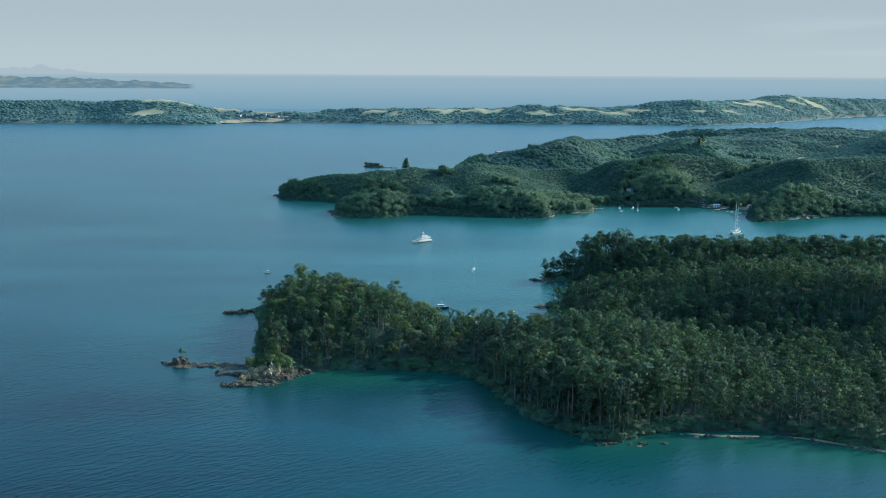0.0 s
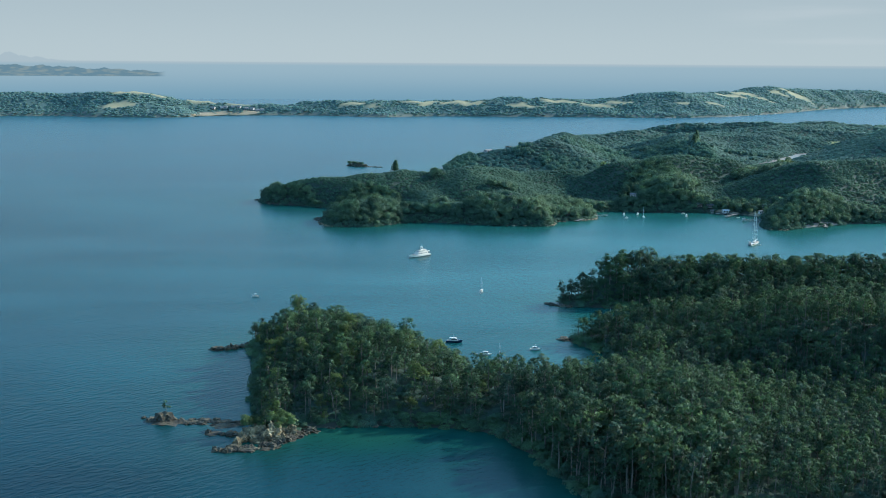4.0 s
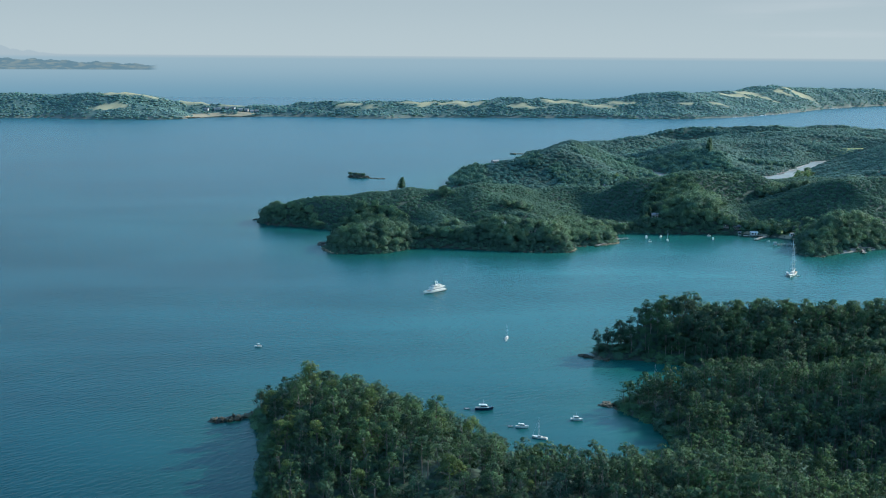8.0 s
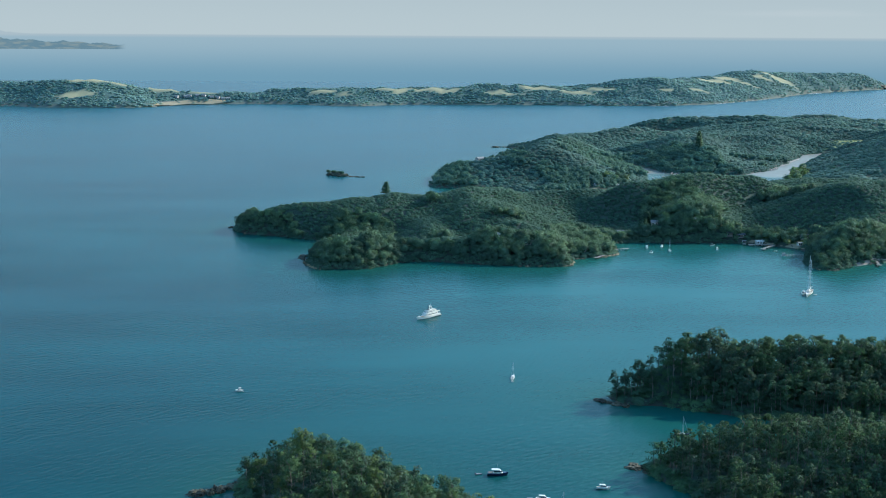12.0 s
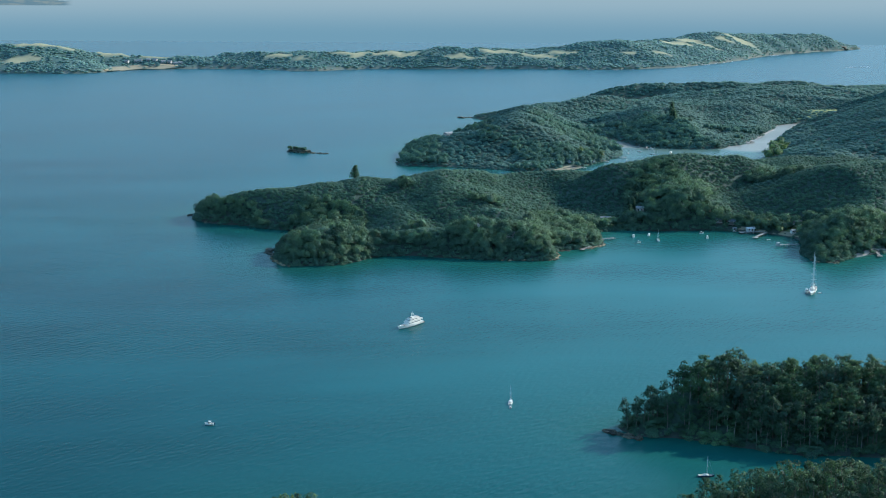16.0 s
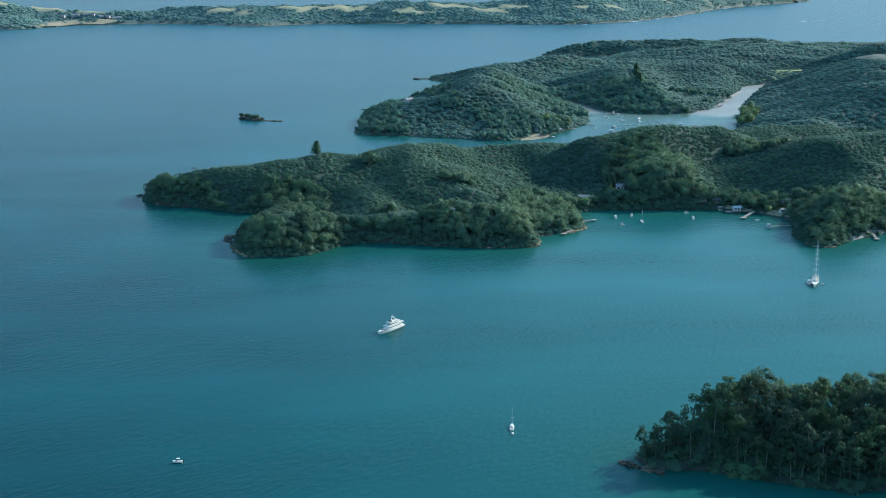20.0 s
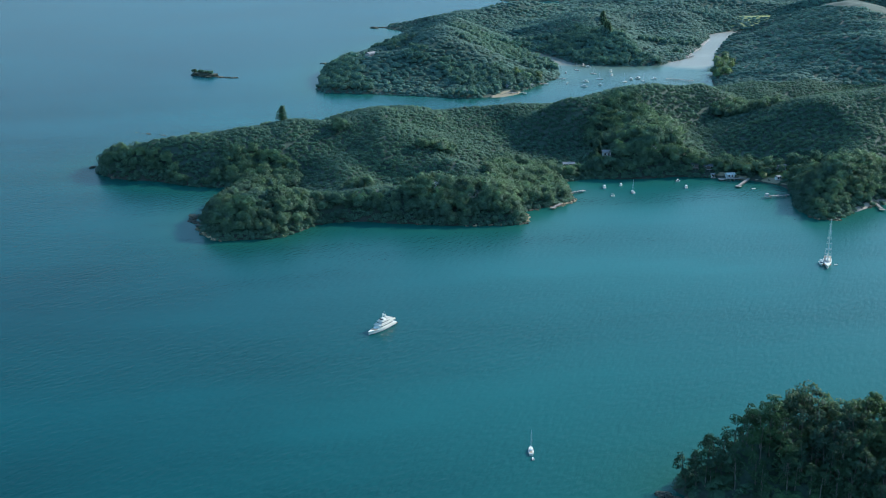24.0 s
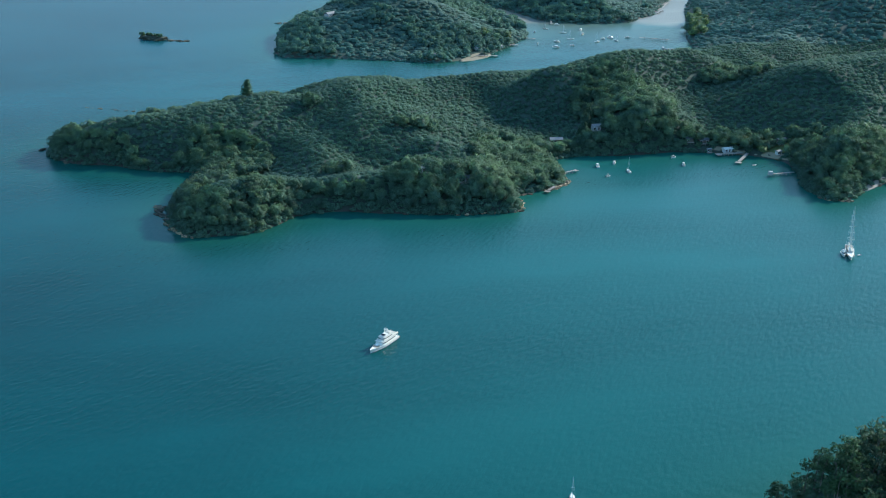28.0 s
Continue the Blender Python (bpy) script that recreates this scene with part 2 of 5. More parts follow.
# far ground under the bush carries the same painted haze
M_FARLAND = mat("hazed_pasture_and_bush", (0.095, 0.155, 0.132), 0.95, spec=0.05, spread=0.25, grain=0.05, second=(0.078, 0.130, 0.114))
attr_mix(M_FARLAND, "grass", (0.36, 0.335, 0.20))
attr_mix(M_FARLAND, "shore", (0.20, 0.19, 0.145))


def water_material():
    m = mat("sea_water", (0.0, 0.045, 0.055), 0.25, spec=0.075, spread=0.10, grain=0.02, second=(0.0, 0.014, 0.024), big=0.004)
    n, l = m.node_tree.nodes, m.node_tree.links
    b = n["Principled BSDF"]
    b.inputs["IOR"].default_value = 1.33
    attr_mix(m, "teal", (0.012, 0.098, 0.092))
    # far water paled: sky reflection put into the base colour
    attr_mix(m, "open", (0.014, 0.086, 0.104))
    attr_mix(m, "shallow", (0.016, 0.090, 0.058))
    attr_mix(m, "mud", (0.29, 0.26, 0.20))
    src = b.inputs["Base Color"].links[0].from_socket
    wind, stretch, gain, sc = n.new("ShaderNodeTexNoise"), n.new("ShaderNodeMapping"), n.new("ShaderNodeMapRange"), n.new("ShaderNodeVectorMath")
    stretch.inputs["Rotation"].default_value, stretch.inputs["Scale"].default_value = (0, 0, radians(-20)), (0.35, 1.0, 1.0)
    wind.inputs["Scale"].default_value, wind.inputs["Detail"].default_value = 0.012, 4
    gain.inputs[1].default_value, gain.inputs[2].default_value, gain.inputs[3].default_value, gain.inputs[4].default_value = 0.3, 0.7, 0.82, 1.15
    sc.operation = "SCALE"
    pos = n.new("ShaderNodeNewGeometry")
    l.new(pos.outputs["Position"], stretch.inputs[0])
    l.new(stretch.outputs[0], wind.inputs["Vector"])
    l.new(wind.outputs[0], gain.inputs[0])
    l.new(src, sc.inputs[0])
    l.new(gain.outputs[0], sc.inputs["Scale"])
    l.new(sc.outputs[0], b.inputs["Base Color"])
    geo, turn = n.new("ShaderNodeNewGeometry"), n.new("ShaderNodeMapping")
    turn.vector_type = "TEXTURE"
    turn.inputs["Rotation"].default_value = (0, 0, radians(48))
    turn.inputs["Scale"].default_value = (2.2, 1.0, 1.0)
    l.new(geo.outputs["Position"], turn.inputs[0])
    a, c = n.new("ShaderNodeTexNoise"), n.new("ShaderNodeTexNoise")
    a.inputs["Scale"].default_value, a.inputs["Detail"].default_value = 0.42, 3
    c.inputs["Scale"].default_value, c.inputs["Detail"].default_value = 0.05, 2
    l.new(turn.outputs[0], a.inputs["Vector"])
    l.new(turn.outputs[0], c.inputs["Vector"])
    add = n.new("ShaderNodeMath")
    add.operation = "MULTIPLY_ADD"
    add.inputs[1].default_value = 0.6
    l.new(c.outputs[0], add.inputs[0])
    l.new(a.outputs[0], add.inputs[2])
    bp = n.new("ShaderNodeBump")
    bp.inputs["Distance"].default_value = 0.6
    calm = n.new("ShaderNodeMapRange")
    calm.inputs[1].default_value, calm.inputs[2].default_value, calm.inputs[3].default_value, calm.inputs[4].default_value = 0.35, 0.65, 0.72, 0.22
    l.new(wind.outputs[0], calm.inputs[0])
    far, fade, still = n.new("ShaderNodeAttribute"), n.new("ShaderNodeMapRange"), n.new("ShaderNodeMath")
    far.attribute_name, still.operation = "open", "MULTIPLY"
    fade.inputs[2].default_value, fade.inputs[3].default_value, fade.inputs[4].default_value = 0.6, 1.0, 0.05
    l.new(far.outputs["Fac"], fade.inputs[0])
    l.new(calm.outputs[0], still.inputs[0])
    l.new(fade.outputs[0], still.inputs[1])
    l.new(still.outputs[0], bp.inputs["Strength"])
    l.new(add.outputs[0], bp.inputs["Height"])
    l.new(bp.outputs[0], b.inputs["Normal"])
    return m


M_WATER = water_material()

# ---- meshes ----
def link(name, me, material, parent=None, label=""):
    ob = new(name, me)
    if material:
        me.materials.append(material)
    ob.parent = parent
    return tagged(ob, label)


def part(name, bm, material, parent=None, label="", smooth=False):
    me = bpy.data.meshes.new(name)
    bm.to_mesh(me)
    bm.free()
    if smooth:
        me.polygons.foreach_set("use_smooth", [True] * len(me.polygons))
    return link(name, me, material, parent, label)


def thing(name, at, label, category, group="", kind="", turn=0.0):
    ob = new(name)
    ob.matrix_world = pose(*at, 0, 0, turn)
    return tagged(ob, label, category, group, kind)


def tri_mesh(name, tris):
    """One mesh from an array of loose triangles (n, 3, 3), or (n, 3, 6) with a rounded normal to each corner."""
    tris, soft = tris[..., :3], (tris[..., 3:] if tris.shape[2] > 3 else None)
    me, n = bpy.data.meshes.new(name), len(tris)
    me.vertices.add(3 * n)
    me.vertices.foreach_set("co", np.ascontiguousarray(tris, np.float32).ravel())
    me.loops.add(3 * n)
    me.loops.foreach_set("vertex_index", np.arange(3 * n, dtype=np.int32))
    me.polygons.add(n)
    me.polygons.foreach_set("loop_start", np.arange(n, dtype=np.int32) * 3)
    me.update(calc_edges=True)
    if soft is not None:
        me.attributes.new("soft", "FLOAT_VECTOR", "POINT").data.foreach_set("vector", np.ascontiguousarray(soft, np.float32).ravel())
    return me


def grid_mesh(name, xs, ys, z, keep=None, attrs=()):
    me = bpy.data.meshes.new(name)
    nx, ny = len(xs), len(ys)
    gx, gy = np.meshgrid(xs, ys, indexing="ij")
    co = np.stack([gx, gy, z], -1).reshape(-1, 3)
    i = np.arange(nx * ny).reshape(nx, ny)
    quads = np.stack([i[:-1, :-1], i[1:, :-1], i[1:, 1:], i[:-1, 1:]], -1).reshape(-1, 4)
    if keep is not None:
        k = keep.reshape(-1)[quads].any(1)
        quads = quads[k]
        used = np.unique(quads)
        back = np.full(nx * ny, -1)
        back[used] = np.arange(len(used))
        quads, co = back[quads], co[used]
        attrs = [(a, v.reshape(-1)[used]) for a, v in attrs]
    n = len(quads)
    me.vertices.add(len(co))
    me.vertices.foreach_set("co", co.astype(np.float32).ravel())
    me.loops.add(4 * n)
    me.loops.foreach_set("vertex_index", quads.astype(np.int32).ravel())
    me.polygons.add(n)
    me.polygons.foreach_set("loop_start", np.arange(n, dtype=np.int32) * 4)
    me.update(calc_edges=True)
    me.polygons.foreach_set("use_smooth", [True] * n)
    for a, v in attrs:
        me.attributes.new(a, "FLOAT", "POINT").data.foreach_set("value", v.reshape(-1).astype(np.float32))
    return me


RNG = np.random.default_rng(5)


def value_noise(x, y, size, seed):
    """Smooth noise, -1 to 1, with features of about that size in metres."""
    table = np.random.default_rng(seed).uniform(-1, 1, (64, 64))
    u, v = x / size, y / size
    i, j = np.floor(u).astype(int), np.floor(v).astype(int)
    fu, fv = u - i, v - j
    fu, fv = fu * fu * (3 - 2 * fu), fv * fv * (3 - 2 * fv)
    t = lambda a, b: table[a % 64, b % 64]
    return (t(i, j) * (1 - fu) + t(i + 1, j) * fu) * (1 - fv) + (t(i, j + 1) * (1 - fu) + t(i + 1, j + 1) * fu) * fv


U = 0.9  # metres to one chart unit; coasts and moorings placed to fit the camera's view


class Land:
    """An island: a smoothed coast, ridges (x, y, x, y, height, width), and a bank along the water. All in chart units."""

    def __init__(self, coast, ridges, bank, rise, step, rough, wiggle, seed):
        p = np.array(coast, float).reshape(-1, 2) * U
        out = []
        for k in range(len(p)):
            a, b, c, d = p[k - 1], p[k], p[(k + 1) % len(p)], p[(k + 2) % len(p)]
            n = int(min(14, max(2, np.hypot(*(c - b)) / (step * 1.6))))
            for t in np.arange(n) / n:
                out.append(0.5 * (2 * b + (c - a) * t + (2 * a - 5 * b + 4 * c - d) * t * t + (3 * b - a - 3 * c + d) * t ** 3))
        q = np.array(out)
        q = q + wiggle * np.stack([value_noise(q[:, 0], q[:, 1], 9 * wiggle ** 0.5, seed), value_noise(q[:, 1], q[:, 0], 9 * wiggle ** 0.5, seed + 1)], -1)
        self.q, self.seed, self.bank, self.rise, self.rough = q, seed, bank, rise, rough
        self.ridges = np.array(ridges, float).reshape(-1, 6) * U
        self.lo, self.hi = q.min(0) - 3 * step, q.max(0) + 3 * step
        self.xs, self.ys = np.arange(self.lo[0], self.hi[0], step), np.arange(self.lo[1], self.hi[1], step)
        gx, gy = np.meshgrid(self.xs, self.ys, indexing="ij")
        self.d = self.inside(gx, gy)
        self.z = self.height(gx, gy, self.d)
        self.gx, self.gy, self.step = gx, gy, step

    def inside(self, x, y):
        """Metres inside the coast; minus: out at sea."""
        a, b = self.q, np.roll(self.q, -1, 0)
        px, py = x.reshape(-1), y.reshape(-1)
        best, odd = np.full(px.size, 1e12), np.zeros(px.size, bool)
        for (x0, y0), (x1, y1) in zip(a, b):
            dx, dy = x1 - x0, y1 - y0
            t = np.clip(((px - x0) * dx + (py - y0) * dy) / (dx * dx + dy * dy + 1e-9), 0, 1)
            best = np.minimum(best, (px - x0 - t * dx) ** 2 + (py - y0 - t * dy) ** 2)
            odd ^= ((y0 > py) != (y1 > py)) & (px < (x1 - x0) * (py - y0) / (y1 - y0 + 1e-12) + x0)
        return (np.sqrt(best) * np.where(odd, 1, -1)).reshape(x.shape)

    def height(self, x, y, d):
        h = np.zeros_like(x)
        for x0, y0, x1, y1, top, w in self.ridges:
            dx, dy = x1 - x0, y1 - y0
            t = np.clip(((x - x0) * dx + (y - y0) * dy) / (dx * dx + dy * dy + 1e-9), 0, 1)
            h += (top * np.exp(-((x - x0 - t * dx) ** 2 + (y - y0 - t * dy) ** 2) / w ** 2)) ** 3
        h = h ** (1 / 3)
        e = np.maximum(d, 0)
        up = self.bank * (1 - np.exp(-e / 3.5)) + h * (1 - np.exp(-e / self.rise))
        gully = 1 - 2 * np.abs(value_noise(x + 9 * value_noise(x, y, 31, self.seed + 6), y, 62, self.seed + 3)) ** 0.8
        up += self.rough * np.minimum(1, e / 25) * (0.62 * gully + 0.36 * value_noise(x, y, 24, self.seed + 4) - 0.1)
        return np.where(d > 0, up + 0.12, np.maximum(d * 0.6, -3))

    def build(self, name, material, label, grass=None):
        beach = np.exp(-np.maximum(self.d, 0) / min(2.5, self.step * 0.4))
        attrs = [("shore", beach), ("grass", grass if grass is not None else np.zeros_like(beach))]
        me = grid_mesh(name, self.xs, self.ys, self.z, self.z > -1.5, attrs)
        return tagged(link(name, me, material), label, "ground", kind="structure")

    def sample(self, v, x, y):
        i = np.clip((x - self.xs[0]) / self.step, 0, len(self.xs) - 1.001)
        j = np.clip((y - self.ys[0]) / self.step, 0, len(self.ys) - 1.001)
        i0, j0 = i.astype(int), j.astype(int)
        fi, fj = i - i0, j - j0
        return (v[i0, j0] * (1 - fi) + v[i0 + 1, j0] * fi) * (1 - fj) + (v[i0, j0 + 1] * (1 - fi) + v[i0 + 1, j0 + 1] * fi) * fj

    def slope(self, x, y):
        """How the ground leans, downhill, where a crown should lean its leaves."""
        g = 2.5 * self.step
        out = [self.sample(self.z, x - a, y - b) - self.sample(self.z, x + a, y + b) for a, b in ((g, 0), (0, g))]
        return np.clip(1.4 * np.stack(out, -1) / (2 * g), -1.2, 1.2)

    def spots(self, gap, margin, box=None):
        """Jittered places on the land, at least that far inside the coast: x, y, z, d."""
        x0, y0, x1, y1 = np.array(box) * U if box else (*self.lo, *self.hi)
        gx, gy = np.meshgrid(np.arange(x0, x1, gap), np.arange(y0, y1, gap), indexing="ij")
        x, y = (g.ravel() + RNG.uniform(-0.62, 0.62, g.size) * gap for g in (gx, gy))
        d = self.sample(self.d, x, y)
        k = (d > margin) & (x < self.hi[0]) & (y < self.hi[1]) & (x > self.lo[0]) & (y > self.lo[1])
        x, y, d = x[k], y[k], d[k]
        return np.stack([x, y, self.sample(self.z, x, y), d], -1)


# ---- trees ----
def unit(v):
    return v / (np.linalg.norm(v, axis=-1, keepdims=True) + 1e-9)


def leaf_lump(rng, c, r, n, size, wild=0.5, heart=(0.0, 0.0, 0.0), solid=True, puff=1.0):
    """A clump of leaf sprays on an ellipsoid round c, over a small core. Corners carry the clump's rounded normals."""
    u = rng.normal(size=(n, 3))
    u[:, 2] += 0.3
    u = unit(u)
    p = c + u * r * rng.uniform(0.88, 1.12, (n, 1))
    nrm = unit(unit(u / r) + rng.normal(size=(n, 3)) * wild)
    a = unit(np.cross(nrm, rng.normal(size=(n, 3))))
    b = np.cross(nrm, a)
    s = size * rng.uniform(0.6, 1.3, (n, 1))
    leaves = np.stack([p + a * s, p - a * s * 0.5 + b * s * 0.85, p - a * s * 0.5 - b * s * 0.85], 1)
    ax = np.array([[1, 0, 0], [0, 1, 0], [-1, 0, 0], [0, -1, 0]], float)
    core = []
    for k in range(4):
        for z in (1, -1):
            tri = [ax[k], ax[(k + 1) % 4], np.array([0, 0, z], float)]
            core.append(tri if z > 0 else tri[::-1])
    tris = np.concatenate([leaves, np.array(core) * r * 0.9 + c]) if solid else leaves
    soft = unit(puff * unit((tris - c) / r) + 0.8 * unit(tris - np.asarray(heart)) + np.array([0, 0, 0.40 if puff < 1 else 0.14]) + 0.40 * rng.normal(size=(len(tris), 1, 3)))
    return np.concatenate([tris, soft], -1)


def tube(a, b, ra, rb, sides=5):
    """A tapered round bar as triangles."""
    a, b = np.array(a, float), np.array(b, float)
    w = (b - a) / np.linalg.norm(b - a)
    u = np.cross(w, [0.31, 0.95, 0.05])
    u /= np.linalg.norm(u)
    v = np.cross(w, u)
    ang = np.arange(sides) * 2 * np.pi / sides
    ring = np.cos(ang)[:, None] * u + np.sin(ang)[:, None] * v
    lo, hi = a + ring * ra, b + ring * rb
    lo2, hi2 = np.roll(lo, -1, 0), np.roll(hi, -1, 0)
    return np.concatenate([np.stack([lo, lo2, hi2], 1), np.stack([lo, hi2, hi], 1)])


def tall_tree(rng, h, leaves, lumps, size, limbs=9, sides=5, low=0.50):
    """A slender tree with a bare, forking trunk and a loose crown: trunk, crown."""
    lean = rng.normal(size=2) * 0.05 * h
    top = np.array([lean[0], lean[1], h * 0.86])
    mid = np.array([lean[0] * 0.3 + rng.normal() * 0.2, lean[1] * 0.3, h * 0.45])
    wood = [tube((0, 0, -0.6), mid, 0.020 * h, 0.013 * h, sides), tube(mid, top, 0.013 * h, 0.005 * h, sides)]
    crown = []
    for k in range(lumps):
        f = rng.uniform(low, 0.97) if k else 0.97
        ang, out = rng.uniform(0, 6.28), ((1.02 - f) * h * 0.36 + h * 0.07) * rng.uniform(0.5, 1.2)
        stem = mid + (top - mid) * max(0, (f - 0.5) / 0.45)
        c = np.array([stem[0] + out * np.cos(ang), stem[1] + out * np.sin(ang), h * f * 0.98])
        r = h * rng.uniform(0.04, 0.09) * np.array([1.4, 1.4, 0.85])
        crown.append(leaf_lump(rng, c, r, leaves, size, 0.8, (lean[0], lean[1], h * 0.5), False))
        if k < limbs:
            wood.append(tube(stem - (0, 0, 0.06 * h), c, 0.006 * h, 0.003 * h, 3))
    return np.concatenate(wood), np.concatenate(crown)


def round_tree(rng, h, leaves, lumps, size, wide=0.38, deep=0.0):
    """A broad tree whose crown reaches near the ground."""
    crown = [leaf_lump(rng, np.array([0, 0, h * 0.6]), h * np.array([wide, wide, 0.30 if deep else 0.42]), leaves, size, 0.4 if deep else 0.5, (0, 0, -deep), True, 0.55 if deep else 1.0)]
    for k in range(lumps - 1):
        ang = rng.uniform(0, 6.28)
        c = np.array([np.cos(ang) * h * wide, np.sin(ang) * h * wide, h * rng.uniform(0.3, 0.62)])
        crown.append(leaf_lump(rng, c, h * rng.uniform(0.2, 0.3) * np.array([1.1, 1.1, 0.9]), int(leaves * 0.7), size, 0.5, (0, 0, -deep), True, 0.55 if deep else 1.0))
    return tube((0, 0, -0.5), (0, 0, h * 0.5), 0.03 * h, 0.02 * h, 4), np.concatenate(crown)


def puff(rng, c, r, lats, sides=6, heart=(0.0, 0.0, 0.0), own=0.7):
    """A lumpy, rounded clump of foliage, open below: rings at the given latitudes, closed at the top."""
    c, r = np.asarray(c, float), np.asarray(r, float)
    ang = (np.arange(sides) + rng.uniform(0, 1)) * 2 * np.pi / sides
    rings = []
    for k, lat in enumerate(lats):
        a = ang + 0.5 * k * 2 * np.pi / sides
        u = np.stack([np.cos(a) * np.cos(radians(lat)), np.sin(a) * np.cos(radians(lat)), np.full(sides, np.sin(radians(lat)))], -1)
        rings.append(c + u * r * rng.uniform(0.80, 1.16, (sides, 1)))
    top = np.repeat((c + r * np.array([rng.normal() * 0.1, rng.normal() * 0.1, rng.uniform(0.9, 1.1)]))[None], sides, 0)
    tris = []
    for lo, hi in zip(rings, rings[1:]):
        lo2, hi2 = np.roll(lo, -1, 0), np.roll(hi, -1, 0)
        tris += [np.stack([lo, lo2, hi], 1), np.stack([lo2, hi2, hi], 1)]
    tris.append(np.stack([rings[-1], np.roll(rings[-1], -1, 0), top], 1))
    tris = np.concatenate(tris)
    soft = unit(own * unit((tris - c) / r) + 0.8 * unit(tris - np.asarray(heart)) + np.array([0, 0, 0.3]) + 0.12 * rng.normal(size=tris.shape))
    return np.concatenate([tris, soft], -1)


def billow_tree(rng, h, lumps, wide=0.45, leaves=24):
    """A broadleaf tree: clumps of leaf sprays of many sizes round a rounded heart of foliage."""
    heart = (0, 0, 0.1 * h)
    crown = [puff(rng, (0, 0, 0.42 * h), h * np.array([wide * 0.9, wide * 0.9, 0.40]), (-15, 30, 62), 6, heart)]
    for k in range(lumps):
        a, lat = 2.4 * k + rng.uniform(-0.6, 0.6), rng.uniform(-0.1, 1.25)
        d = np.array([np.cos(a) * np.cos(lat) * wide, np.sin(a) * np.cos(lat) * wide, 0.42 * np.sin(lat)]) * h * rng.uniform(0.75, 1.05)
        crown.append(leaf_lump(rng, d + (0, 0, 0.45 * h), h * rng.uniform(0.12, 0.25) * np.array([1.15, 1.15, 0.8]), leaves, h * rng.uniform(0.055, 0.085), 0.7, heart, False, 0.7))
    return tube((0, 0, -0.5), (0, 0, h * 0.5), 0.03 * h, 0.02 * h, 4), np.concatenate(crown)


def dome_bush(rng, h, wide, lats, lumps=0, sides=6, own=0.22, sprays=0, deep=1.15):
    """A low rounded bush whose foliage reaches the ground."""
    heart = (0, 0, -deep * wide * h)
    crown = [puff(rng, (0, 0, 0.1 * h), (wide * h, wide * h, 0.62 * h), lats, sides, heart, own)]
    for k in range(lumps):
        a = rng.uniform(0, 6.28)
        crown.append(puff(rng, (np.cos(a) * wide * h * 0.6, np.sin(a) * wide * h * 0.6, rng.uniform(0.2, 0.5) * h), np.array([1, 1, 0.9]) * h * rng.uniform(0.3, 0.45), lats, 5, heart, 0.4))
    if sprays:
        crown.append(leaf_lump(rng, np.array([0, 0, 0.12 * h]), h * np.array([wide, wide, 0.72]), sprays, 0.2 * h, 0.9, heart, False, own))
    return tube((0, 0, -0.3), (0, 0, h * 0.5), 0.03 * h, 0.02 * h, 3), np.concatenate(crown)


CLEARINGS = ((318, 1482, 8), (304, 1495, 5), (293, 1499, 4), (336, 1473, 6), (345, 1462, 7), (352, 1450, 6), (328, 1480, 5), (314, 1490, 5), (362, 1473, 11), (350, 1466, 9), (343, 1470, 7), (192, 1528, 4), (224, 1524, 4), (56, 1410, 5),
             (152, 1450, 4), (139, 1426, 4), (84, 1397, 4), (182, 1920, 7), (210, 1912, 8), (226, 1926, 9), (228, 1938, 9), (124, 2162, 9), (92, 2085, 8), (262, 1510, 4), (376, 1369, 5), (386, 1375, 5), (396, 1381, 5), (406, 1387, 5), (203, 1906, 8), (219, 1918, 8), (234, 1934, 8), (244, 1944, 7))


def outside(w):
    """The places that keep clear of houses and lawns."""
    k = np.ones(len(w), bool)
    for x, y, r in CLEARINGS:
        k &= np.hypot(w[:, 0] - x * U, w[:, 1] - y * U) > r * U * 0.9
    return w[k]


def planted(protos, where, scale, slope=None):
    """Copies of triangle sets at places x, y, z, turned and scaled, as one array."""
    out = []
    kind = RNG.integers(0, len(protos), len(where))
    ang = RNG.uniform(0, 6.28, len(where))
    for k, tri in enumerate(protos):
        m = kind == k
        if not m.any():
            continue
        c, s, f = np.cos(ang[m])[:, None, None], np.sin(ang[m])[:, None, None], scale[m][:, None, None]
        x, y, z = tri[None, :, :, 0], tri[None, :, :, 1], tri[None, :, :, 2]
        w = where[m]
        p = np.stack([(x * c - y * s) * f + w[:, 0, None, None], (x * s + y * c) * f + w[:, 1, None, None], np.broadcast_to(z, (len(w),) + tri.shape[:2]) * f + w[:, 2, None, None]], -1)
        if tri.shape[2] > 3:
            x, y, z = tri[None, :, :, 3], tri[None, :, :, 4], tri[None, :, :, 5]
            q = np.stack([x * c - y * s, x * s + y * c, np.broadcast_to(z, p.shape[:3])], -1)
            if slope is not None:
                q[..., :2] += slope[m][:, None, None, :]
            p = np.concatenate([p, q], -1)
        out.append(p.reshape(-1, 3, tri.shape[2]))
    return np.concatenate(out)


def forest(name, protos, where, scale, leaf, label, wood=True, land=None, bark=None):
    ob = thing(name, (0, 0, 0), label, "trees", kind="stuff")
    state = RNG.bit_generator.state
    tagged(link("foliage", tri_mesh("foliage", planted([p[1] for p in protos], where, scale, land.slope(where[:, 0], where[:, 1]) if land else None)), leaf, ob), kind="stuff")
    if wood:
        RNG.bit_generator.state = state
        tagged(link("trunks", tri_mesh("trunks", planted([p[0] for p in protos], where, scale)), bark or M_TRUNK, ob, "bare upright trunks"), kind="stuff")
    return ob


